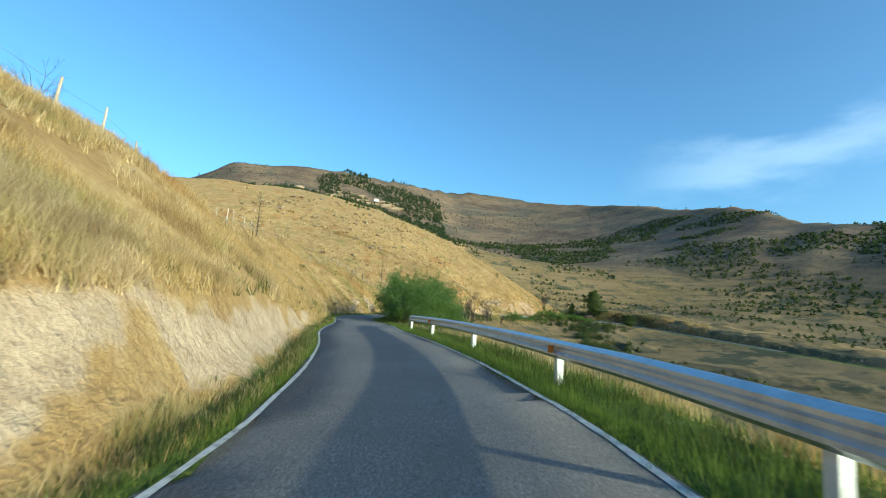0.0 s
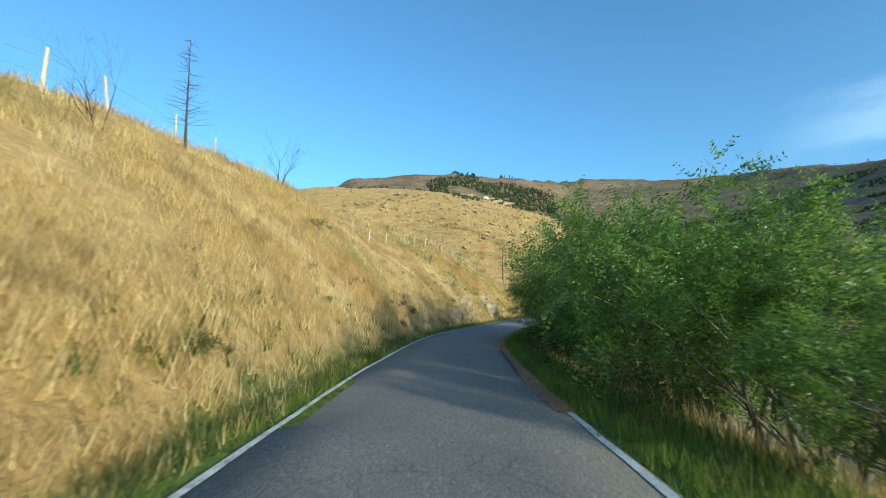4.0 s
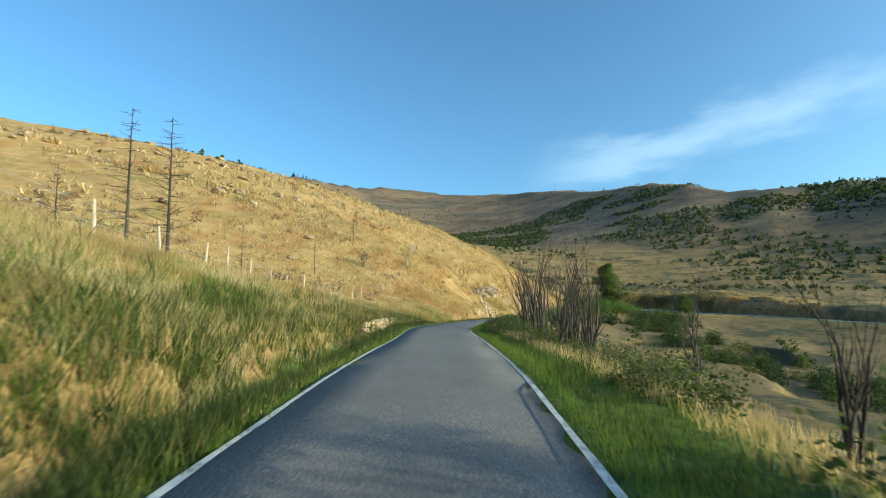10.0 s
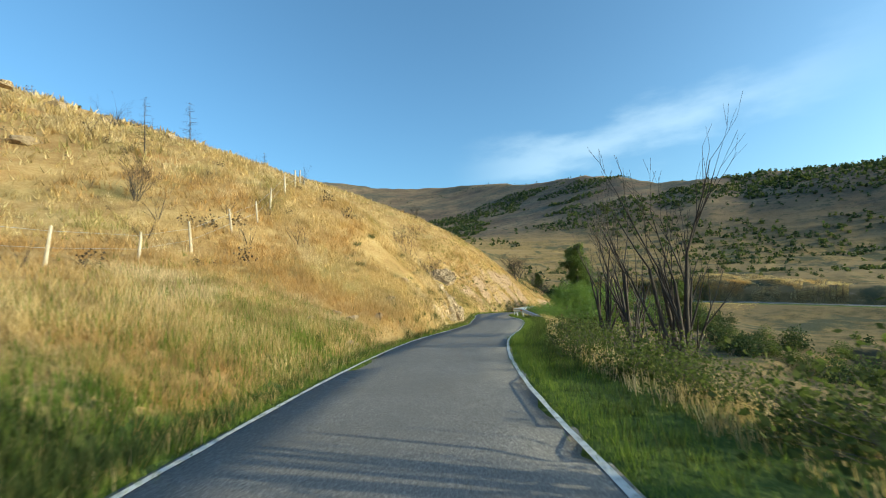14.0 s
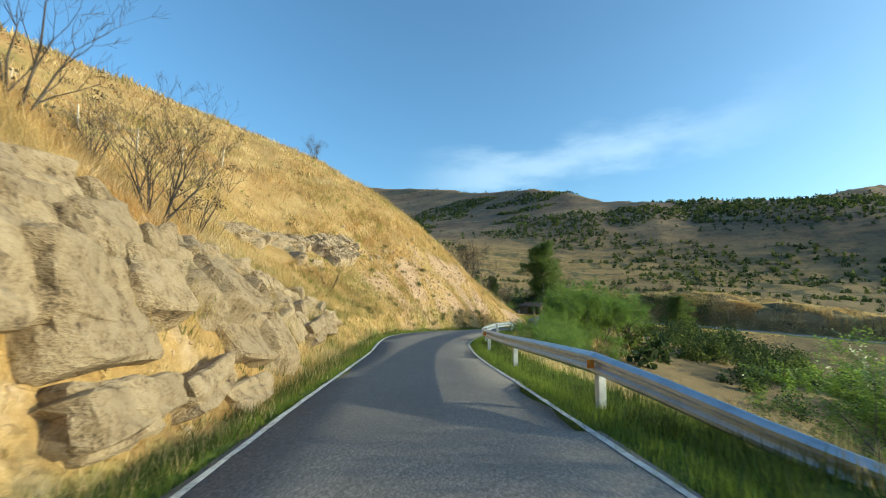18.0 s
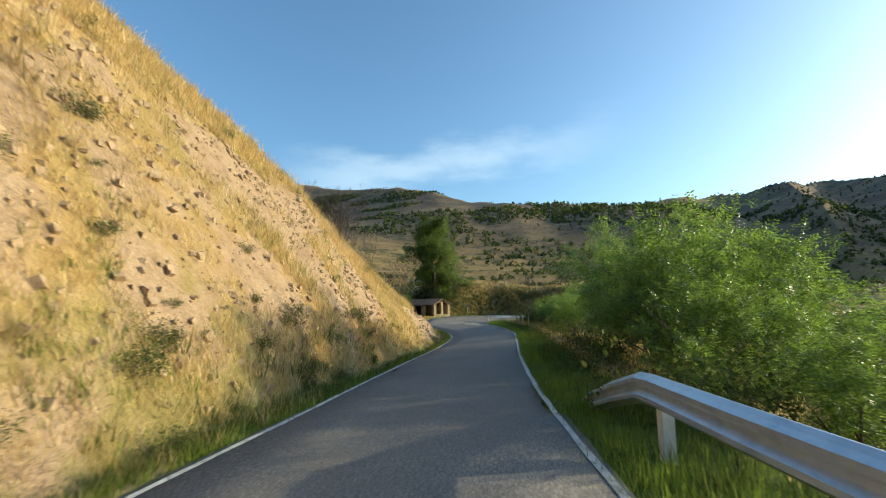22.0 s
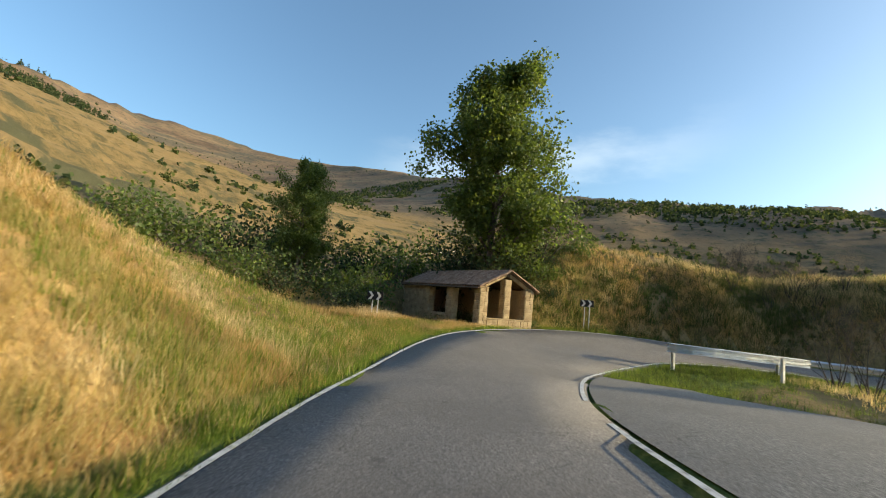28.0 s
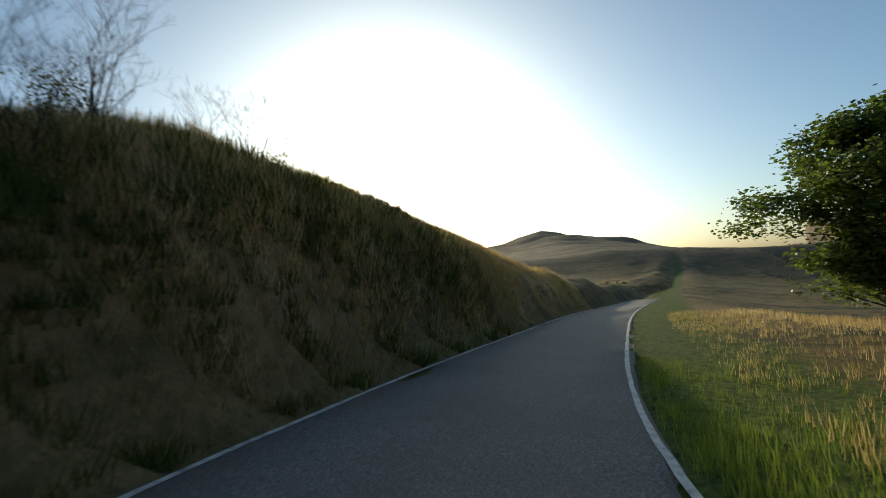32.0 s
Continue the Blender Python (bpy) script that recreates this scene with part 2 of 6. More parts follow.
def asphalt_material(name, tone):
    m = Mat(name, 0.85, spec=0.35)
    grain, blot = m.math("ADD", m.math("MULTIPLY", m.noise(120, 3, 0.8), 0.5), m.math("MULTIPLY", m.noise(38, 2, 0.6), 0.5)), m.noise(0.5, 6, 0.7)
    c = m.colours(grain, (0.36, tuple(0.45 * v for v in tone)), (0.5, tone), (0.62, tuple(2.1 * v for v in tone)))
    c = m.mix(m.ramp(blot, 0.35, 0.7), c, m.mix(0.5, c, (0.13, 0.115, 0.10)))
    crack = m.node("ShaderNodeTexVoronoi", Scale=0.55)
    crack.feature = "DISTANCE_TO_EDGE"
    wob = m.node("ShaderNodeVectorMath")
    wob.operation = "ADD"
    nz = m.node("ShaderNodeTexNoise", Scale=1.5, Detail=3)
    m.put(m.where(), nz.inputs["Vector"])
    m.put(nz.outputs["Color"], wob.inputs[0])
    m.put(m.where(), wob.inputs[1])
    m.put(wob.outputs["Vector"], crack.inputs["Vector"])
    gate = m.math("MULTIPLY", m.math("LESS_THAN", crack.outputs["Distance"], 0.006), m.ramp(m.noise(0.12, 2), 0.5, 0.6))
    c = m.mix(m.math("MULTIPLY", gate, 0.35), c, (0.03, 0.028, 0.026))
    m.base(c).bump(grain, 0.6, 0.006)
    return m.m


def simple(name, stops, scale=8, rough=0.8, metal=0.0, spec=0.3, bump=0.3, depth=0.01, stretch=None, vary=0.0):
    m = Mat(name, rough, metal, spec)
    n = m.math("ADD", m.math("MULTIPLY", m.noise(scale, 5, 0.65, stretch=stretch), 0.65), m.math("MULTIPLY", m.noise(scale * 7, 3, 0.7, stretch=stretch), 0.35))
    c = m.colours(n, *stops)
    if vary:
        c = m.mix(m.math("MULTIPLY", m.each(), vary), c, m.mix(1.0, c, (0.35, 0.33, 0.3), "MULTIPLY"))
    m.base(c)
    if bump:
        m.bump(n, bump, depth)
    return m.m


def leaf_material(name, dark, mid, light, through, amount=0.45, rough=0.5, patches=()):
    m = Mat(name, rough, spec=0.35 if rough < 0.6 else 0.12)
    c = m.colours(m.island(), (0.0, dark), (0.5, mid), (0.93, light), (1.0, tuple(1.15 * v for v in light)))
    for tone, scale in patches:
        c = m.mix(m.math("MULTIPLY", m.ramp(m.noise(scale, 4), 0.5, 0.64), 0.75), c, m.mix(m.island(), tuple(0.7 * v for v in tone), tuple(1.25 * v for v in tone)))
    m.base(c).glow_through(m.mix(1.0, m.mix(0.5, c, through), (1.5, 1.5, 1.5), "MULTIPLY"), amount)
    return m.m


GROUND = ground_material()
ASPHALT = asphalt_material("asphalt", (0.172, 0.156, 0.142))
APRON = asphalt_material("old_asphalt", (0.17, 0.158, 0.142))
LITTER = simple("leaf_litter", [(0.34, (0.09, 0.05, 0.028)), (0.5, (0.22, 0.125, 0.065)), (0.66, (0.33, 0.21, 0.12))], 9, 0.95, bump=0.8, depth=0.03)
PAINT = simple("road_paint", [(0.38, (0.22, 0.21, 0.195)), (0.47, (0.50, 0.49, 0.46)), (0.7, (0.74, 0.73, 0.70))], 7, 0.7, bump=0.2)
ROCK = simple("pale_rock", [(0.36, (0.10, 0.07, 0.045)), (0.44, (0.33, 0.24, 0.145)), (0.56, (0.48, 0.37, 0.24)), (0.68, (0.30, 0.225, 0.15))], 4.2, 0.95, bump=1.0, depth=0.2, vary=0.35)
STONE = simple("wall_stone", [(0.3, (0.22, 0.155, 0.085)), (0.5, (0.43, 0.325, 0.19)), (0.7, (0.55, 0.44, 0.28))], 3.5, 0.9, bump=0.6, depth=0.03, vary=0.45)
EARTHSTONE = simple("earthy_stone", [(0.34, (0.21, 0.135, 0.08)), (0.5, (0.38, 0.265, 0.165)), (0.66, (0.54, 0.41, 0.275))], 5, 0.95, bump=0.8, depth=0.05)
MORTAR = simple("mortar", [(0.3, (0.28, 0.20, 0.12)), (0.6, (0.42, 0.32, 0.2))], 9, 0.95, bump=0.5)
ZINC = simple("galvanised_steel", [(0.3, (0.42, 0.45, 0.48)), (0.5, (0.58, 0.61, 0.64)), (0.7, (0.68, 0.70, 0.72))], 4, 0.38, 0.85, 0.5, 0.08)
POSTWHITE = simple("pale_post_steel", [(0.3, (0.5, 0.5, 0.48)), (0.6, (0.72, 0.72, 0.70))], 6, 0.55, 0.3, 0.4, 0.1)
ORANGE = simple("orange_reflector", [(0.3, (0.55, 0.16, 0.02)), (0.7, (0.8, 0.28, 0.04))], 20, 0.35, bump=0.0)
BARK = simple("grey_bark", [(0.3, (0.045, 0.036, 0.03)), (0.5, (0.12, 0.10, 0.085)), (0.7, (0.21, 0.185, 0.16))], 7, 0.95, bump=0.7, stretch=(1, 1, 0.25))
CHAR = simple("burnt_bark", [(0.3, (0.02, 0.017, 0.015)), (0.5, (0.06, 0.05, 0.043)), (0.7, (0.12, 0.10, 0.085))], 7, 0.95, bump=0.7, stretch=(1, 1, 0.25))
WEATHERED = simple("weathered_wood", [(0.3, (0.28, 0.22, 0.15)), (0.5, (0.52, 0.44, 0.33)), (0.7, (0.68, 0.60, 0.48))], 9, 0.9, bump=0.5, stretch=(1, 1, 0.15))
OLDWOOD = simple("old_beam", [(0.3, (0.06, 0.04, 0.025)), (0.6, (0.16, 0.11, 0.07))], 8, 0.9, bump=0.5)
TILE = simple("clay_tile", [(0.3, (0.13, 0.075, 0.05)), (0.5, (0.30, 0.19, 0.13)), (0.7, (0.48, 0.38, 0.30))], 5, 0.9, bump=0.4, vary=0.5)
BLACK = simple("black_sheet", [(0.3, (0.008, 0.009, 0.011)), (0.7, (0.018, 0.02, 0.024))], 6, 0.45, bump=0.05)
WHITE = simple("white_sheet", [(0.3, (0.55, 0.56, 0.55)), (0.7, (0.72, 0.72, 0.70))], 6, 0.45, bump=0.05)
LEAF = leaf_material("locust_leaf", (0.03, 0.062, 0.017), (0.072, 0.132, 0.031), (0.165, 0.225, 0.047), (0.23, 0.33, 0.045), 0.44, 0.42)
POPLAR = leaf_material("poplar_leaf", (0.025, 0.05, 0.014), (0.06, 0.10, 0.024), (0.13, 0.165, 0.04), (0.2, 0.26, 0.035), 0.4)
BRAMBLE = leaf_material("bramble_leaf", (0.03, 0.045, 0.014), (0.065, 0.09, 0.026), (0.13, 0.135, 0.045), (0.12, 0.15, 0.03), 0.35, 0.85)
BURNTSCRUB = leaf_material("burnt_scrub", (0.045, 0.034, 0.026), (0.10, 0.076, 0.052), (0.19, 0.145, 0.085), (0.12, 0.09, 0.05), 0.15, 0.8)
CONIFER = leaf_material("dark_foliage", (0.02, 0.035, 0.02), (0.045, 0.07, 0.03), (0.085, 0.10, 0.04), (0.06, 0.09, 0.02), 0.2, 0.9)
DRYBLADE = leaf_material("dry_grass", (0.31, 0.215, 0.09), (0.49, 0.36, 0.155), (0.68, 0.545, 0.30), (0.6, 0.43, 0.16), 0.4, 0.7, (((0.26, 0.255, 0.09), 0.2), ((0.41, 0.225, 0.085), 0.11), ((0.66, 0.55, 0.35), 0.3), ((0.22, 0.16, 0.08), 0.55)))
GREENBLADE = leaf_material("green_grass", (0.05, 0.085, 0.014), (0.11, 0.16, 0.028), (0.24, 0.26, 0.06), (0.22, 0.30, 0.04), 0.45, 0.6)


# ---- helpers for meshes ----
def bare(name, verts, faces, material, parent=None, label="", smooth=False):
    me = bpy.data.meshes.new(name)
    me.from_pydata([tuple(v) for v in verts], [], [tuple(f) for f in faces])
    me.materials.append(material)
    if smooth:
        me.polygons.foreach_set("use_smooth", [True] * len(me.polygons))
    ob = new(name, me)
    if parent is not None:
        ob.parent = parent
    if label:
        ob["label"] = label
    return ob


def fast_mesh(name, verts, corners, size, material, smooth=False):
    """A mesh from arrays; every face has the same number of corners."""
    verts, corners = np.asarray(verts, np.float32), np.asarray(corners, np.int32).ravel()
    n = len(corners) // size
    me = bpy.data.meshes.new(name)
    me.vertices.add(len(verts))
    me.vertices.foreach_set("co", verts.ravel())
    me.loops.add(len(corners))
    me.loops.foreach_set("vertex_index", corners)
    me.polygons.add(n)
    me.polygons.foreach_set("loop_start", np.arange(0, n * size, size, dtype=np.int32))
    me.polygons.foreach_set("use_smooth", np.full(n, smooth))
    me.update(calc_edges=True)
    me.materials.append(material)
    return me


def part(name, bm, material, parent, label=""):
    me = bpy.data.meshes.new(name)
    bm.to_mesh(me)
    bm.free()
    me.materials.append(material)
    ob = new(name, me)
    ob.parent = parent
    if label:
        ob["label"] = label
    return ob


def box_bm(sx, sy, sz, at=(0, 0, 0), bevel=0.0, jitter=0.0, rng=None):
    """A box standing on at, with worn edges."""
    bm = bmesh.new()
    bmesh.ops.create_cube(bm, size=1)
    for v in bm.verts:
        v.co = Vector((v.co.x * sx, v.co.y * sy, (v.co.z + 0.5) * sz))
        if jitter:
            v.co += Vector((rng.uniform(-1, 1), rng.uniform(-1, 1), rng.uniform(-1, 1))) * jitter
    if bevel:
        bmesh.ops.bevel(bm, geom=bm.edges[:], offset=bevel, segments=1, affect="EDGES")
    for v in bm.verts:
        v.co += Vector(at)
    return bm


def empty(name, m=None):
    ob = new(name)
    ob.empty_display_size = 0.3
    if m is not None:
        ob.matrix_world = m
    return ob


def sweep(points, profile, closed_profile=True):
    """Vertices and quads of a profile (right, up) carried along points in a level run."""
    pts = [Vector(p) for p in points]
    verts, faces, n = [], [], len(profile)
    for i, p in enumerate(pts):
        d = (pts[min(i + 1, len(pts) - 1)] - pts[max(i - 1, 0)])
        d.z = 0
        d.normalize()
        r = Vector((d.y, -d.x, 0))
        verts += [p + r * a + Vector((0, 0, b)) for a, b in profile]
    for i in range(len(pts) - 1):
        for j in range(n if closed_profile else n - 1):
            k = (j + 1) % n
            faces.append((i * n + j, i * n + k, (i + 1) * n + k, (i + 1) * n + j))
    if closed_profile:
        faces += [tuple(range(n))[::-1], tuple((len(pts) - 1) * n + j for j in range(n))]
    return verts, faces


# ---- the road's line ----
road_x = (-60.0, -24.0, -7.0) + ROAD_X + (135.75, 139.0, 141.9, 145.0, 148.8, 154.5, 167.0, 192.0)
road_y = (-210.0, -105.0, -65.0) + ROAD_Y + (164.9, 154.0, 143.0, 129.0, 109.0, 80.0, 20.0, -120.0)
road_z = (3.0, 1.6, 1.05) + ROAD_Z + (-5.15, -5.7, -6.3, -7.2, -8.4, -10.0, -13.0, -19.0)
road_half = (1.95, 1.95, 1.95) + ROAD_HALF + (1.95, 1.85, 1.9, 1.95, 1.95, 1.95, 1.95, 1.95)
road_lean = (0, 1, 2) + ROAD_LEAN + (-4, -2, -1, 0, 0, 0, 0, 0)


def glide(values, per):
    v = np.array(values, float)
    v = np.concatenate([[2 * v[0] - v[1]], v, [2 * v[-1] - v[-2]]])
    u = np.arange(per) / per
    out = []
    for i in range(1, len(v) - 2):
        a, b, c, d = v[i - 1:i + 3]
        out.append(0.5 * (2 * b + (c - a) * u + (2 * a - 5 * b + 4 * c - d) * u**2 + (3 * b - a - 3 * c + d) * u**3))
    return np.concatenate(out + [[v[-2]]])


PER = 16
RX, RY, RZ, RH, RL = (glide(v, PER) for v in (road_x, road_y, road_z, road_half, road_lean))
STATION = np.arange(len(RX)) / PER - 3          # counts the road's stations; 0 is where the drive begins
TX, TY = np.gradient(RX), np.gradient(RY)
TN = np.hypot(TX, TY)
TX, TY = TX / TN, TY / TN
RTAN = np.tan(np.radians(RL))


def along(station):
    i = int(np.clip(round((station + 3) * PER), 0, len(RX) - 1))
    return i


def nearest(x, y):
    """Station index and signed distance (right positive) to the road for arrays of places."""
    x, y = np.asarray(x, float).ravel(), np.asarray(y, float).ravel()
    coarse = np.arange(0, len(RX), 8)
    best = np.zeros(len(x), int)
    for a in range(0, len(x), 40000):
        b = slice(a, a + 40000)
        d = (x[b, None] - RX[coarse]) ** 2 + (y[b, None] - RY[coarse]) ** 2
        c = coarse[d.argmin(1)]
        cand = np.clip(c[:, None] + np.arange(-9, 10), 0, len(RX) - 1)
        d = (x[b, None] - RX[cand]) ** 2 + (y[b, None] - RY[cand]) ** 2
        best[b] = cand[np.arange(len(c)), d.argmin(1)]
    dx, dy = x - RX[best], y - RY[best]
    u = dx * TY[best] - dy * TX[best]
    f = np.clip(dx * TX[best] + dy * TY[best], -0.6, 0.6)
    dist = np.hypot(dx - f * TX[best], dy - f * TY[best])
    dist = np.where((best == 0) | (best == len(RX) - 1), np.abs(u), dist)
    return best, np.where(u >= 0, dist, -dist)


def settle(x, y, reach, tables):
    """Means of the tables over the stretch of road that a place lies near, wider the farther off it is."""
    coarse = np.arange(0, len(RX), 6)
    out = [np.zeros(len(x)) for _ in tables]
    for a in range(0, len(x), 20000):
        b = slice(a, a + 20000)
        d = np.hypot(x[b, None] - RX[coarse], y[b, None] - RY[coarse])
        w = np.exp(-(d - d.min(1)[:, None]) / (0.8 + 0.11 * reach[b, None]))
        w *= TN[coarse]
        w /= w.sum(1)[:, None]
        for o, v in zip(out, tables):
            o[b] = w @ v[coarse]
    return out


def lattice(i, j, seed):
    h = (i * 374761393 + j * 668265263 + seed * 974634777) & 0x7FFFFFFF
    h = ((h ^ (h >> 13)) * 1274126177) & 0x7FFFFFFF
    return ((h ^ (h >> 16)) & 0xFFFF) / 65535.0


def value_noise(x, y, size, seed=0):
    x, y = np.asarray(x) / size, np.asarray(y) / size
    i, j = np.floor(x).astype(np.int64), np.floor(y).astype(np.int64)
    u, v = x - i, y - j
    u, v = u * u * (3 - 2 * u), v * v * (3 - 2 * v)
    a, b, c, d = lattice(i, j, seed), lattice(i + 1, j, seed), lattice(i, j + 1, seed), lattice(i + 1, j + 1, seed)
    return (a * (1 - u) + b * u) * (1 - v) + (c * (1 - u) + d * u) * v - 0.5


def fbm(x, y, size, octaves=4, seed=0, gain=0.5):
    out, amp = 0, 1.0
    for k in range(octaves):
        out = out + amp * value_noise(x, y, size / 2**k, seed + k)
        amp *= gain
    return out


def step(x, a, b):
    t = np.clip((x - a) / (b - a), 0, 1)
    return t * t * (3 - 2 * t)


# ---- the lie of the land: tables by the road's station ----
BANK_AT = (-3, 0, 2, 3, 4.5, 6, 7, 8.5, 10, 11, 12, 13, 14.5, 16, 17, 18, 19, 20, 21.5, 23, 24.5, 26, 27, 28, 28.7, 29, 29.4, 29.95, 30.1, 30.6, 31.1, 31.55, 32, 32.5, 33, 33.5, 35, 38)
LEFT_VERGE = (0.9, 0.9, 0.9, 0.8, 0.7, 0.7, 0.8, 0.9, 0.8, 0.8, 0.8, 0.9, 0.9, 0.8, 0.7, 0.9, 0.9, 0.9, 0.7, 0.7, 0.7, 0.8, 0.9, 0.7, 0.7, 0.8, 0.9, 12.0, 8.0, 1.0, 1.0, 0.8, 0.6, 0.55, 0.5, 0.55, 0.7, 1.0)
LEFT_CUT = (1.3, 1.16, 1.08, 0.51, 0.44, 0.42, 0.4, 0.27, 0.39, 0.44, 0.47, 0.19, 0.19, 0.4, 0.84, 1.06, 0.81, 0.48, 0.58, 0.4, 0.41, 0.81, 0.11, 0.0, 0.0, 0.0, 0.0, 0.0, 0.0, 0.0, 0.15, 0.03, 0.29, 0.67, 1.45, 1.48, 0.83, 0.53)
LEFT_RISE = (0.95, 0.48, 0.9, 1.11, 0.83, 1.88, 1.3, 1.19, 0.81, 0.57, 0.46, 0.42, 0.37, 0.46, 0.94, 1.33, 1.01, 0.65, 0.73, 1.67, 1.6, 0.56, 0.56, 0.97, 0.63, 0.51, 0.29, 0.0, 0.0, 0.38, 1.53, 1.69, 1.84, 1.69, 2.12, 2.09, 1.73, 1.05)
LEFT_REACH = (17.0, 12.9, 13.1, 14.2, 9.8, 4.7, 4.8, 14.4, 8.3, 7.6, 7.3, 7.0, 6.8, 7.6, 12.0, 17.6, 14.8, 9.4, 7.9, 13.4, 9.7, 6.1, 5.6, 7.0, 6.2, 4.6, 3.0, 1.9, 1.8, 1.7, 4.9, 3.2, 3.4, 1.9, 1.4, 2.1, 2.2, 2.0)
LEFT_FAR = (0.38, 0.234, 0.225, 0.224, 0.065, 0.043, 0.087, 0.191, 0.156, 0.157, 0.153, 0.151, 0.165, 0.218, 0.326, 0.461, 0.563, 0.58, 0.45, 0.433, 0.49, 0.612, 0.729, 0.814, 0.651, 0.488, 0.242, 0.02, 0.02, 0.02, 0.02, 0.02, 0.02, 0.03, 0.042, 0.042, 0.043, 0.021)
LEFT_CREST = (90, 92, 95, 96, 96, 99, 103, 115, 124, 123, 123, 123, 122, 121, 121, 121, 120, 120, 113, 107, 100, 93, 3000, 3000, 3000, 3000, 3000, 3000, 3000, 3000, 3000, 3000, 3000, 3000, 3000, 3000, 3000, 3000)
RIGHT_VERGE = (1.5, 1.5, 1.4, 1.3, 1.2, 1.2, 1.3, 1.3, 1.4, 1.5, 1.6, 1.8, 2.0, 1.6, 1.5, 1.5, 1.5, 1.4, 1.3, 1.4, 1.6, 1.8, 3.5, 6.0, 6.0, 6.0, 6.0, 6.0, 5.0, 4.0, 4.0, 4.5, 5.0, 5.5, 6.0, 5.75, 5.0, 4.0)
RIGHT_FALL = (0.6, 0.6, 0.6, 0.55, 0.5, 0.5, 0.5, 0.45, 0.4, 0.4, 0.4, 0.4, 0.4, 0.5, 0.5, 0.55, 0.55, 0.55, 0.5, 0.45, 0.4, 0.25, 0.2, 0.15, 0.1, 0.1, 0.1, 0.1, 0.1, 0.12, 0.15, 0.15, 0.15, 0.15, 0.15, 0.163, 0.2, 0.25)
SKY_BEARING = (-180, -150, -110, -60, -35, -24, -19, -13, -9, -5, 0, 4, 8, 12, 16, 20, 24, 28, 32, 36, 40, 44, 48, 52, 56, 60, 64, 69, 75, 80, 85, 90, 94, 98, 102, 106, 110, 115, 120, 127, 134, 141, 147, 153, 158, 163, 168, 174, 180)
SKY_HEIGHT = (0.05, 0.1, 0.3, 0.3, 0.2, 0.227, 0.287, 0.298, 0.292, 0.298, 0.285, 0.287, 0.28, 0.269, 0.263, 0.256, 0.253, 0.248, 0.243, 0.242, 0.244, 0.244, 0.244, 0.231, 0.206, 0.204, 0.193, 0.189, 0.179, 0.192, 0.198, 0.2, 0.2, 0.196, 0.172, 0.148, 0.133, 0.117, 0.103, 0.094, 0.092, 0.06, 0.065, 0.088, 0.064, 0.047, 0.016, 0.0, 0.0)
SKY_FAR = (3000, 2100, 900, 1025, 1087, 1100, 1100, 1100, 1100, 1100, 1130, 1200, 1300, 1430, 1530, 1550, 1490, 1390, 1260, 1120, 1010, 900, 810, 714, 636, 591, 602, 564, 522, 649, 995, 681, 1009, 755, 594, 591, 692, 809, 921, 1074, 1717, 2473, 2991, 3370, 3000, 3000, 3000, 3000, 3000)


BANKS = [np.interp(STATION, BANK_AT, v) for v in (LEFT_VERGE, LEFT_CUT, LEFT_RISE, LEFT_REACH, LEFT_FAR, RIGHT_VERGE, RIGHT_FALL, LEFT_CREST)]


HUT_X, HUT_Y, HUT_Z, HUT_C, HUT_S = 121.85, 179.35, -4.55, math.cos(radians(17)), math.sin(radians(17))


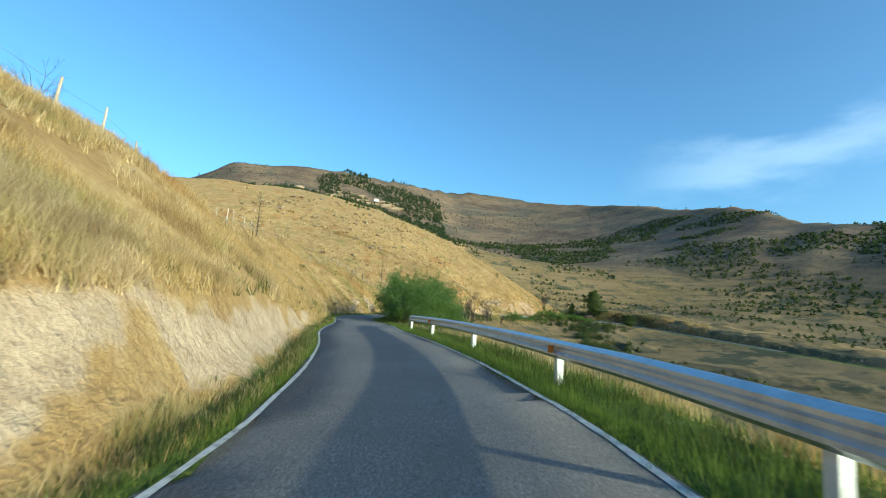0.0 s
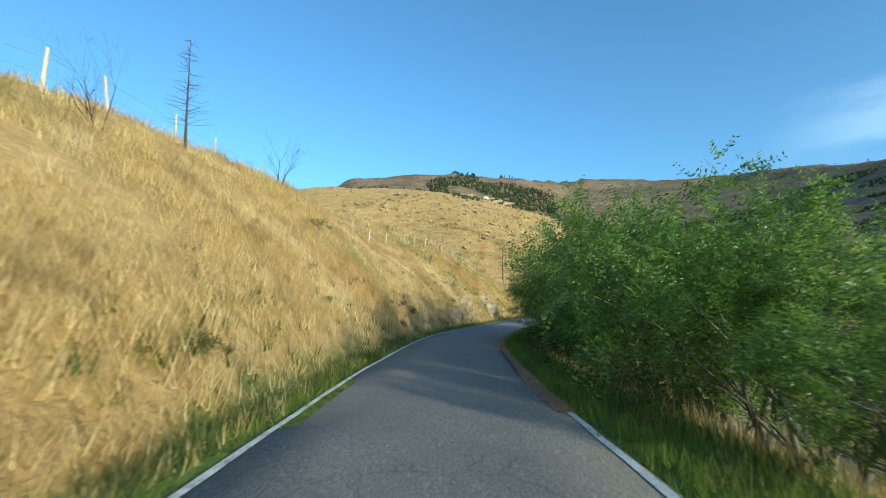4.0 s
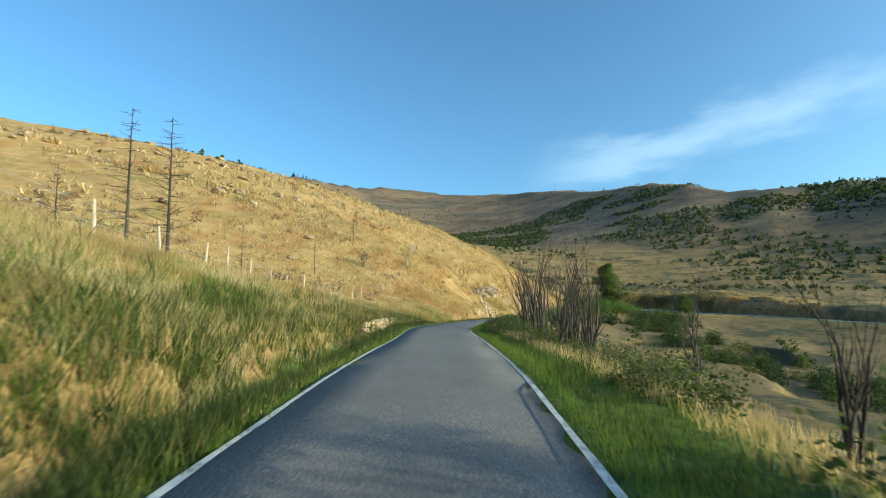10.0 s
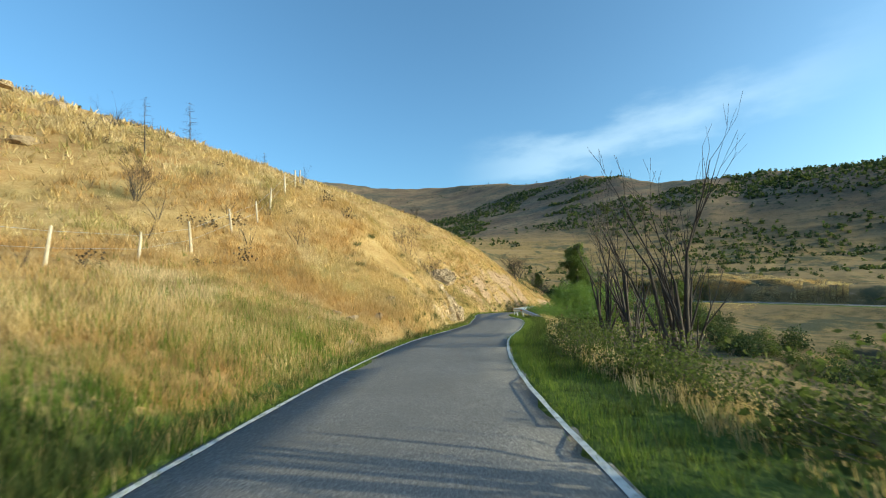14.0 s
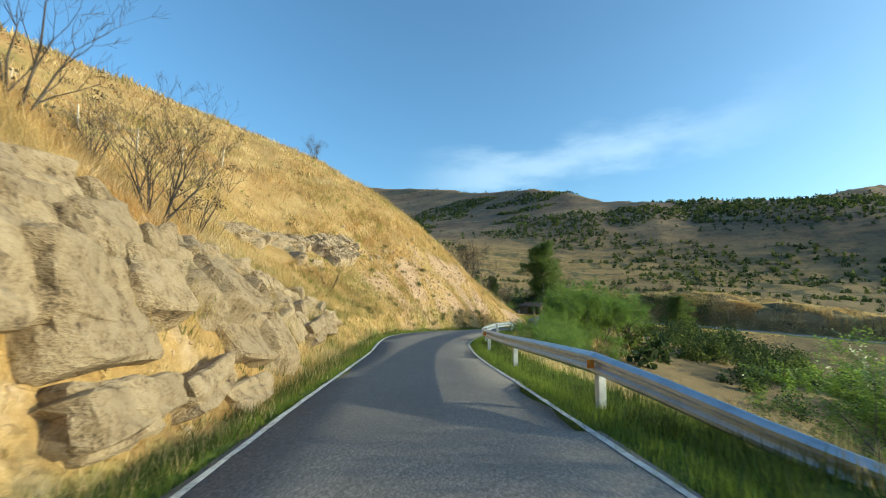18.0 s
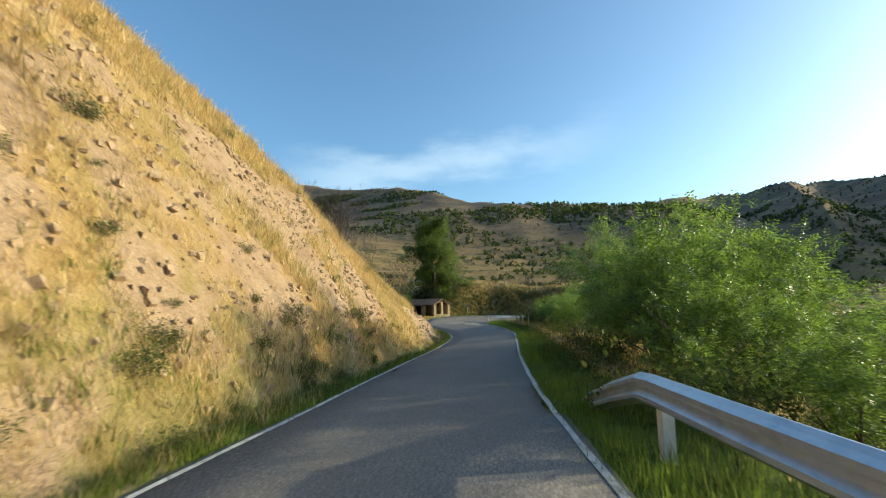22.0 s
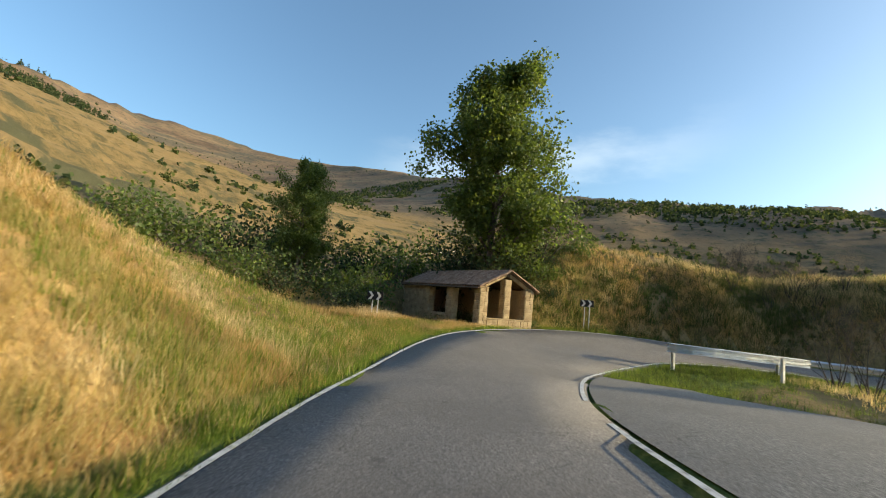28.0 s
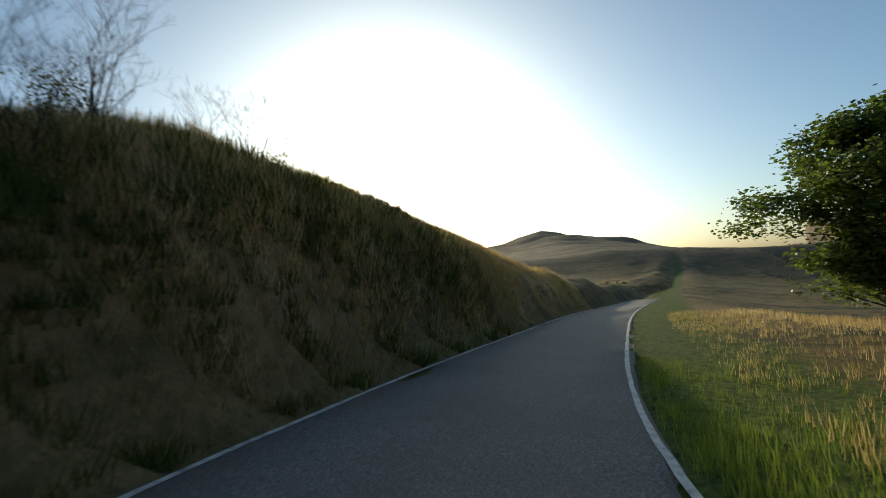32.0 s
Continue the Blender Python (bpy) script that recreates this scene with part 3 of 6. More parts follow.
def land(x, y):
    """Height of the ground, with masks for its cover."""
    x, y = np.asarray(x, float).ravel(), np.asarray(y, float).ravel()
    i, u = nearest(x, y)
    st, half, zr_ = STATION[i], RH[i], RZ[i]
    away, blend = np.abs(u), step(np.abs(u), 5, 16)
    afar = blend > 0
    wide = settle(x[afar], y[afar], away[afar], [RZ, STATION] + BANKS)
    def soft_mean(k, own):
        own[afar] = own[afar] * (1 - blend[afar]) + wide[k] * blend[afar]
        return own

    zr_, st = soft_mean(0, zr_.copy()), soft_mean(1, st.copy())
    bank = lambda k: soft_mean(2 + k, BANKS[k][i].copy())
    lean = np.clip(u, -3.2, 3.2) * RTAN[i]
    left, d = u < 0, np.abs(u) - half - 0.12
    # the uphill side
    verge, cut, rise, reach, farrise = bank(0), bank(1), bank(2), bank(3), bank(4)
    dl = np.maximum(d - verge - 0.35 * fbm(x, y, 2.2, 3, 5), 0)
    up = cut * step(dl, 0, 0.55 + 0.35 * cut) + np.maximum(rise - farrise, 0) * reach * (1 - np.exp(-dl / reach)) + farrise * dl
    over = (dl - bank(7)) / 14
    up = up - (farrise + 0.3) * 14 * np.where(over > 20, over, np.log1p(np.exp(np.minimum(over, 20))))
    up = up - 0.12 * step(d, 0.1, 0.5) * (1 - step(d, 0.6, 1.2))
    plain = up
    rough = step(dl, 0.3, 6)
    up = up + rough * (0.5 * fbm(x, y, 5, 4, 11) + 1.8 * step(dl, 6, 40) * fbm(x, y, 26, 4, 23)) * np.where(rise > 0.3, 1, 0.5)
    up = up + 1.3 * step(st, 29.7, 30.2) * step(dl, 0.8, 4) * fbm(x, y, 6.5, 3, 29)
    # terraces beyond the bend
    terr = step(st, 28.2, 29.6) * step(dl, 14, 30) * (1 - step(dl, 170, 320))
    warp = plain + 1.6 * fbm(x, y, 120, 2, 37)
    tread = 3.6
    q = warp / tread
    fr = q - np.floor(q)
    riser = terr * step(fr, 0.55, 0.72) * (1 - step(fr, 0.93, 1.0))
    up = up * (1 - 0.35 * terr) + plain * 0.35 * terr + terr * 0.8 * tread * ((np.floor(q) + step(fr, 0.6, 0.98)) - q)
    # the side that falls to the stream
    vr, fall = bank(5), bank(6)
    dr = np.maximum(d - vr - 0.3 * fbm(x, y, 2.6, 3, 7), 0)
    deep = np.maximum(zr_ + 7 + 0.085 * (165 - y), 2.5)
    down = -deep * (1 - np.exp(-dr * fall / deep)) + step(dr, 0.5, 6) * 0.5 * fbm(x, y, 6, 4, 51) - 0.06 * step(d, 0.1, 0.5)
    q2 = (down + 0.9 * fbm(x, y, 60, 2, 39)) / 1.5
    fr2 = q2 - np.floor(q2)
    terr2 = step(dr, 9, 20) * (1 - step(st, 24, 26))
    down = down + terr2 * 1.2 * (np.floor(q2) + step(fr2, 0.62, 0.98) - q2)
    riser2 = terr2 * step(fr2, 0.55, 0.7) * (1 - step(fr2, 0.95, 1.0))
    down = down + 0.5 * step(st, 22.5, 23.5) * (1 - step(st, 25.5, 26.5)) * step(dr, 0, 3)
    z = zr_ + lean + np.where(left, up, down) * step(d, -0.02, 0.12) - 0.25 * (1 - step(d, -0.45, 0.02))
    # a level pad under the hut
    px, py = (x - HUT_X) * HUT_C - (y - HUT_Y) * HUT_S, (x - HUT_X) * HUT_S + (y - HUT_Y) * HUT_C
    pad = step(px, -4.5, -1.5) * (1 - step(px, 3.0, 3.5)) * step(py, -0.9, 0.2) * (1 - step(py, 8.4, 11))
    z = z * (1 - pad) + np.minimum(z, HUT_Z - 0.03) * pad
    # far hills
    ox, oy = x - 60, y - 90
    rho, bear = np.hypot(ox, oy), np.degrees(np.arctan2(ox, oy))
    tops, radius = np.interp(bear, SKY_BEARING, SKY_HEIGHT), np.interp(bear, SKY_BEARING, SKY_FAR)
    qf = rho / radius
    ridge = tops * radius * np.where(qf < 1, qf**1.6, 1 - 0.5 * (qf - 1))
    ridge = ridge + radius * 0.016 * np.minimum(qf, 1.2) ** 2 * fbm(x, y, 260, 5, 71, 0.55)
    ridge = ridge + 1.6 * (np.abs(fbm(x, y, 45, 3, 83)) - 0.2)
    w = step(np.hypot(x - RX[i], y - RY[i]), 150, 360)
    z = z * (1 - w) + np.maximum(ridge, -60) * w
    # terraces on the slopes across the valley
    across = step(u, 22, 50) * (1 - step(rho, 420, 640)) * step(bear, 5, 25) * (1 - step(bear, 118, 135)) * (1 - step(z, 55, 90))
    q3 = (z + 2.2 * fbm(x, y, 90, 2, 43)) / 3.4
    fr3 = q3 - np.floor(q3)
    z = z + across * 2.6 * (np.floor(q3) + step(fr3, 0.62, 0.95) - q3)
    hedge = across * step(fr3, 0.5, 0.66) * (1 - step(fr3, 0.94, 1.0))
    # cover
    green = np.where(left, (1 - step(d, 0.4, 1.3)) * (0.75 - 0.35 * step(st, 30.8, 31.4)), (1 - step(d, 1.6, 4.2)) * 0.9)
    green = green + np.where(left, step(st, 28.7, 29.5) * (1 - step(st, 30.8, 31.4)) * (1 - step(d, 5, 12)) * 0.42, 0.18)
    soft = step(st, 10, 12) * (1 - step(st, 15, 16.2))
    green = green + np.where(left, soft * (1 - step(d, 1.5, 8)) * 0.32, 0)
    bare_bank = np.interp(st, (-3, 2.9, 3.8, 5, 8.5, 9.5, 17, 17.6, 19.5, 21, 24.8, 25.6, 26.6, 27.4), (1, 1, 0.5, 0.45, 0.45, 0.1, 0.2, 0.6, 0.5, 0.25, 0.3, 0.85, 0.85, 0))
    low_earth = 0.9 * step(st, 24.2, 25.0) * (1 - step(st, 27.0, 27.7))
    slope_cut = np.where(left, step(dl, 0.02, 0.2) * (1 - step(dl, 0.2 + 0.3 * cut + low_earth, 0.35 + 0.55 * cut + 1.3 * low_earth)) * bare_bank, 0)
    steep = np.where(left, step(rise, 0.62, 0.85) * (1 - step(dl, 3, 9)) * (0.22 + 0.16 * step(st, 20.4, 21.2) * (1 - step(st, 24.2, 25.0))) * step(st, 16, 18), 0)
    stony = step(st, 21.3, 22.1) * (1 - step(st, 24.1, 25.0)) * step(dl, 0.3, 0.8) * (1 - step(dl, 2.6 + 1.2 * step(st, 22.0, 23.0), 4.2 + 1.6 * step(st, 22.0, 23.0)))
    steep = np.where(left, np.maximum(steep, stony * np.clip(0.6 + 0.8 * fbm(x, y, 1.7, 3, 57), 0.1, 0.95)), steep)
    scrub = np.where(left, step(st, 28.4, 29.5) * (0.72 + 0.5 * riser), 0.6 + 0.25 * step(dr, 2, 10) - 0.1 * terr2 + 0.5 * riser2)
    scrub = np.where(left & (st > 29.5), 0.42 + 0.3 * step(st, 31.2, 32) * (1 - step(d, 14, 30)) + 0.3 * step(d, 22, 60) + 0.3 * riser, scrub)
    return z, green, np.maximum(slope_cut, steep), scrub, w, i, u, hedge


def ground_z(x, y):
    return float(land([x], [y])[0][0])


def grown(lo, hi, pitch, reach):
    mid = np.arange(lo, hi + pitch / 2, pitch)
    out, w, p = [], pitch, 0.0
    while p < reach:
        w = min(w * 1.06, 2.6) if p < 190 else w * 1.05
        p += w
        out.append(p)
    out = np.array(out)
    return np.concatenate([(lo - out)[::-1], mid, mid[-1] + out])


gx, gy = grown(-22, 154, 0.68, 4300), grown(-52, 198, 0.68, 4300)
GX, GY = np.meshgrid(gx, gy)
gz, g_green, g_earth, g_scrub, g_far, _, _, g_hedge = land(GX, GY)
nx, ny = len(gx), len(gy)
idx = np.arange(nx * ny).reshape(ny, nx)
quads = np.stack([idx[:-1, :-1], idx[:-1, 1:], idx[1:, 1:], idx[1:, :-1]], -1).reshape(-1, 4)
ground_me = fast_mesh("ground", np.stack([GX.ravel(), GY.ravel(), gz], 1), quads, 4, GROUND, True)
for name, values in (("green", g_green), ("earth", g_earth), ("scrub", g_scrub), ("far", g_far), ("hedge", g_hedge)):
    ground_me.attributes.new(name, "FLOAT", "POINT").data.foreach_set("value", values.astype(np.float32))
tagged(new("ground", ground_me), "dry golden grass hillside with cut banks, terraces and far hills", "ground", kind="structure")


# ---- road, edge lines, apron ----
def ribbon(name, first, last, offsets, lift, material, every=1, wobble=0.0):
    """A strip along the road; offsets(i) gives the cross positions, to the right of the middle."""
    ids = list(range(along(first), along(last) + 1, every))
    verts, faces = [], []
    n = len(offsets(ids[0]))
    for i in ids:
        for o in offsets(i):
            verts.append((RX[i] + TY[i] * o, RY[i] - TX[i] * o, RZ[i] + o * RTAN[i] + lift(o, i)))
    for k in range(len(ids) - 1):
        for j in range(n - 1):
            faces.append((k * n + j, k * n + j + 1, (k + 1) * n + j + 1, (k + 1) * n + j))
    return bare(name, verts, faces, material, smooth=True)


rngr = random.Random(3)
edge_l = [0.07 + 0.03 * math.sin(k * 0.37) + 0.02 * rngr.random() for k in range(len(RX))]
edge_r = [0.08 + 0.03 * math.sin(k * 0.29 + 1) + 0.02 * rngr.random() for k in range(len(RX))]
road = ribbon("road", -2.5, 37.5, lambda i: (-RH[i] - edge_l[i] - 0.06, -RH[i] - edge_l[i], -RH[i] * 0.5, 0, RH[i] * 0.5, RH[i] + edge_r[i], RH[i] + edge_r[i] + 0.06),
              lambda o, i: -0.10 if abs(o) > RH[i] + min(edge_l[i], edge_r[i]) + 0.03 else 0.0, ASPHALT)
tagged(road, "narrow grey asphalt mountain road, worn and patched", "road", kind="structure")


def line(name, side, first, last, wide=0.085):
    rng = random.Random(int(first * 7 + side * 3 + 50))
    ob = ribbon(name, first, last, lambda i: (side * RH[i] - wide * (0.55 + 0.35 * rng.random()), side * RH[i] + wide * (0.55 + 0.35 * rng.random())), lambda o, i: 0.006, PAINT)
    return tagged(ob, "worn white painted edge line on the asphalt", "road marking", kind="structure")


line("edge_line_1", -1, -2.5, 37.5, 0.055)
line("edge_line_2", 1, -2.5, 4.75, 0.06)
line("edge_line_3", 1, 9.9, 28.75, 0.055)
line("edge_line_4", 1, 29.0, 37.5, 0.06)


litter = ribbon("leaf_litter", 4.6, 10.1, lambda i: (RH[i] - 0.10 - 0.16 * float(value_noise(i, 3.0, 5.0, 4) + 0.5), RH[i] + 0.05, RH[i] + 0.16),
                lambda o, i: 0.008 if o < RH[i] + 0.1 else -0.03, LITTER)
tagged(litter, "brown dead leaves and grit along the asphalt's edge", "leaf litter", kind="stuff")


# ---- the side track inside the bend ----
apron = ribbon("side_track", 27.35, 29.8, lambda i: tuple(RH[i] + 0.15 + k * (0.4 + 5.2 * float(step(STATION[i], 27.35, 28.2)) * (1 - 0.62 * float(step(STATION[i], 29.1, 29.8)))) / 4 for k in range(5)),
               lambda o, i: 0.05 * float(step(o - RH[i], 0.1, 0.6)) - 0.004 - o * RTAN[i] + min(o, 3.2) * RTAN[i], APRON)
tagged(apron, "worn pale asphalt of a side track at the bend", "road", kind="structure")


# ---- guard rails ----
W_FRONT = ((0.0, 0.0), (-0.035, 0.03), (-0.08, 0.055), (-0.08, 0.095), (-0.03, 0.135), (-0.03, 0.175), (-0.08, 0.215), (-0.08, 0.255), (-0.035, 0.28), (0.0, 0.31))
W_BACK = tuple((a + 0.012, b) for a, b in reversed(W_FRONT))


def guard_rail(points, post_ids, reflectors, label, tall=0.44):
    """A run of W-beam through points (on the ground), with posts at some of them."""
    root = empty("guard_rail")
    verts, faces = sweep([Vector(p) + Vector((0, 0, tall)) for p in points], W_FRONT + W_BACK)
    bare("beam", verts, faces, ZINC, root, "dented galvanised W-shaped beam")
    for k in post_ids:
        p, q = Vector(points[k]), Vector(points[min(k + 1, len(points) - 1)]) - Vector(points[max(k - 1, 0)])
        a = math.atan2(q.y, q.x)
        m = Matrix.Translation((p.x, p.y, p.z)) @ Matrix.Rotation(a, 4, "Z")
        low = min(ground_z(p.x, p.y) - p.z, 0) - 0.2
        bm = bmesh.new()
        # a C-shaped steel post
        prof = ((-0.05, -0.03), (0.05, -0.03), (0.05, -0.02), (-0.04, -0.02), (-0.04, -0.13), (0.05, -0.13), (0.05, -0.14), (-0.05, -0.14))
        lo = [bm.verts.new((x, y, low)) for x, y in prof]
        hi = [bm.verts.new((x, y, tall + 0.24)) for x, y in prof]
        for j in range(8):
            bm.faces.new((lo[j], lo[(j + 1) % 8], hi[(j + 1) % 8], hi[j]))
        bm.faces.new(hi)
        post = part("post", bm, POSTWHITE, root)
        post.matrix_local = m
        if k in reflectors:
            bm = box_bm(0.02, 0.11, 0.12, (0, 0.0, 0), 0.005)
            r = part("reflector", bm, ORANGE, root, "orange rail reflector")
            r.matrix_local = Matrix.Translation((p.x, p.y, p.z + tall + 0.11)) @ Matrix.Rotation(a, 4, "Z") @ Matrix.Translation((-0.06, 0.10, -0.02))
    return tagged(root, label, "guard rail", "guard rails along the road")


def rail_run(first, last, gap, every=1.0):
    """Points beside the right edge, about a metre apart."""
    out, last_p = [], None
    for i in range(along(first), along(last) + 1):
        o = RH[i] + gap
        p = Vector((RX[i] + TY[i] * o, RY[i] - TX[i] * o, RZ[i] + o * RTAN[i] * 0.9))
        if last_p is None or (p - last_p).length >= every:
            out.append(p)
            last_p = p
    return out


ra = rail_run(-1.6, 3.35, 0.62)
ra += [ra[-1] + (ra[-1] - ra[-2]) * 0.9 + Vector((0.12, 0, -0.16)), ra[-1] + (ra[-1] - ra[-2]) * 1.8 + Vector((0.40, 0, -0.55))]
guard_rail(ra, range(0, len(ra) - 2, 4), range(0, len(ra), 8), "long galvanised guard rail above the valley drop")
rb = rail_run(18.9, 22.85, 0.62)
d0 = (rb[0] - rb[1]).normalized()
side = Vector((-d0.y, d0.x, 0))
rb = [rb[0] + d0 * 3.4 + side * 1.3 + Vector((0, 0, -0.72)), rb[0] + d0 * 2.2 + side * 0.8 + Vector((0, 0, -0.46)), rb[0] + d0 * 1.1 + side * 0.36 + Vector((0, 0, -0.2))] + rb
d1 = (rb[-1] - rb[-2]).normalized()
posts = range(3, len(rb), 4)
rb = rb[:posts[-1] + 1] + [rb[posts[-1]] + d1 * a + Vector((0, 0, -b)) for a, b in ((0.35, 0.02), (1.2, 0.22), (2.3, 0.52), (3.0, 0.76))]
guard_rail(rb, posts, posts[::2], "galvanised guard rail with a sloped buried end")
rc = [(128.8, 168.3), (127.5, 169.1), (126.1, 169.95), (125.0, 170.7), (124.4, 171.25), (124.15, 171.75), (124.3, 172.15), (124.8, 172.0), (126.6, 170.98), (128.2, 170.12), (129.6, 169.4), (130.45, 168.8), (130.85, 168.1), (131.1, 167.2), (131.2, 165.8), (131.1, 164.4)]
rc = [Vector((x, y, -4.6 - 0.045 * max(x - 124.5, 0))) for x, y in rc][::-1]
guard_rail(rc, (2, 5, 8, 14), (4, 9), "galvanised guard rail curling round inside the hairpin", 0.34)


# ---- plants ----
def limbs(rng, start, way, length, radius, depth, spread, out, tips, bend=0.25, kids=(2, 4), up=0.15, keep=0.62):
    """Grows tapered limbs; out gets (p, q, r0, r1), tips the ends."""
    p, d = Vector(start), Vector(way).normalized()
    parts_ = 3 if depth > 0 else 2
    r = radius
    for k in range(parts_):
        d = (d + Vector((rng.uniform(-1, 1), rng.uniform(-1, 1), rng.uniform(-0.6, 1) + up)) * bend).normalized()
        q = p + d * (length / parts_)
        r1 = max(radius * (1 - 0.6 * (k + 1) / parts_), 0.004)
        out.append((p.copy(), q.copy(), r, r1))
        if depth > 0 and k > 0 or depth > 1:
            for _ in range(rng.randint(*kids) if k == parts_ - 1 else rng.randint(0, 2)):
                side_ = Vector((rng.gauss(0, 1), rng.gauss(0, 1), rng.gauss(0.1, 0.5)))
                side_ = (side_ - d * side_.dot(d)).normalized()
                limbs(rng, q, d + side_ * spread, length * keep * rng.uniform(0.75, 1.15), r1 * 0.7, depth - 1, spread, out, tips, bend, kids, up, keep)
        p, r = q, r1
    tips.append((p.copy(), d.copy()))


def wood_mesh(name, segs, material, sides=5):
    verts, quads_ = [], []
    for p, q, r0, r1 in segs:
        d = (q - p).normalized()
        a = d.orthogonal().normalized()
        b = d.cross(a)
        n = sides if r0 > 0.02 else 3
        base = len(verts)
        for c, r in ((p, r0), (q, r1)):
            for k in range(n):
                w = 2 * math.pi * k / n
                verts.append(c + (a * math.cos(w) + b * math.sin(w)) * r)
        for k in range(n):
            quads_.append((base + k, base + (k + 1) % n, base + n + (k + 1) % n, base + n + k))
    me = fast_mesh(name, np.array([tuple(v) for v in verts]), np.array(quads_), 4, material, True)
    return me


def leaflets(rng, spots, pairs, size, length, droop=0.3, width=0.42):
    """Feathered leaves at spots (place, way): diamond leaflets in pairs along a stalk."""
    n = len(spots)
    p = np.array([tuple(s[0]) for s in spots])
    d = np.array([tuple(s[1]) for s in spots]) + rng.normal(0, 0.65, (n, 3))
    d[:, 2] -= droop
    d /= np.linalg.norm(d, axis=1)[:, None] + 1e-9
    side_ = np.cross(d, rng.normal(0, 1, (n, 3)) * 0.5 + (0, 0, 1))
    side_ /= np.linalg.norm(side_, axis=1)[:, None] + 1e-9
    verts = []
    for k in range(pairs):
        for sg in (-1, 1):
            base = p + d * (length * (k + 0.6) / pairs)
            way = side_ * sg + d * 0.35 + rng.normal(0, 0.18, (n, 3))
            way /= np.linalg.norm(way, axis=1)[:, None]
            cross = np.cross(way, np.cross(d, side_)) + rng.normal(0, 0.25, (n, 3))
            cross /= np.linalg.norm(cross, axis=1)[:, None] + 1e-9
            s = size * rng.uniform(0.75, 1.25, (n, 1))
            verts.append(np.stack([base, base + way * s * 0.5 + cross * s * width * 0.5, base + way * s, base + way * s * 0.5 - cross * s * width * 0.5], 1))
    v = np.concatenate(verts).reshape(-1, 3)
    return v, np.arange(len(v)).reshape(-1, 4)


def blades(rng, spots, count, size, width=0.7, loose=2.2):
    """Loose single leaves scattered round spots."""
    p = np.repeat(np.array([tuple(s[0]) for s in spots]), count, 0)
    n = len(p)
    p = p + rng.normal(0, 1, (n, 3)) * size * loose
    a = rng.normal(0, 1, (n, 3))
    a /= np.linalg.norm(a, axis=1)[:, None]
    b = np.cross(a, rng.normal(0, 1, (n, 3)))
    b /= np.linalg.norm(b, axis=1)[:, None] + 1e-9
    s = size * rng.uniform(0.6, 1.3, (n, 1))
    v = np.stack([p - a * s * 0.5, p + b * s * width * 0.5, p + a * s * 0.5, p - b * s * width * 0.5], 1).reshape(-1, 3)
    return v, np.arange(len(v)).reshape(-1, 4)


def plant(name, wood, leaves, label, category, group):
    """A plant of two meshes under an Empty at its foot."""
    root = empty(name)
    for nm, me in (("trunk", wood), ("crown", leaves)):
        if me is not None:
            ob = new(nm, me)
            ob.parent = root
    return tagged(root, label, category, group)


def locust_kind(seed, tall):
    """A locust tree: several leaning stems with feathered leaves down to the ground."""
    rng, nr = random.Random(seed), np.random.RandomState(seed)
    out, tips = [], []
    for k in range(5):
        a = 2 * math.pi * (k + rng.random() * 0.7) / 5
        limbs(rng, (0.3 * math.cos(a), 0.3 * math.sin(a), -0.3), (0.42 * math.cos(a), 0.42 * math.sin(a), 1.0), tall * rng.uniform(0.5, 0.62), 0.05 + 0.008 * tall, 3, 0.85, out, tips, 0.22, (2, 3), 0.12, 0.58)
    spots = [s for s in tips]
    for p, q, r0, r1 in out:
        if r0 < 0.035:
            spots += [(p.lerp(q, rng.random()), (q - p).normalized()) for _ in range(8)]
    rng.shuffle(spots)
    spots = spots[:3100]
    v, f = leaflets(nr, spots, 5, 0.056 + 0.008 * tall, 0.36 + 0.02 * tall, 0.45)
    return wood_mesh("locust_trunk", [g for g in out if g[2] > 0.012], BARK, 4), fast_mesh("locust_crown", v, f, 4, LEAF)


LOCUSTS = [locust_kind(s, 5.0) for s in (11, 12, 13, 14)]


def on_ground(x, y, sink=0.05):
    return Vector((x, y, ground_z(x, y) - sink))


def beside(station, right_of_edge):
    i = along(station)
    o = RH[i] + right_of_edge if right_of_edge > 0 else -RH[i] + right_of_edge
    return RX[i] + TY[i] * o, RY[i] - TX[i] * o


def scatter_kind(kinds, spots, name, label, category, group, wood_first=True, seed=1):
    """Sets plants down; kinds are (wood, leaves) pairs, spots (x, y, scale)."""
    rng = random.Random(seed)
    made = []
    for k, (x, y, s) in enumerate(spots):
        wood, leaves = kinds[k % len(kinds)]
        root = plant(name, wood, leaves, label(s) if callable(label) else label, category, group)
        root.matrix_world = Matrix.Translation(on_ground(x, y, 0.08)) @ Matrix.Rotation(rng.uniform(0, 6.28), 4, "Z") @ Matrix.Rotation(rng.uniform(-0.06, 0.06), 4, "X") @ Matrix.Scale(s, 4)
        made.append(root)
    return made


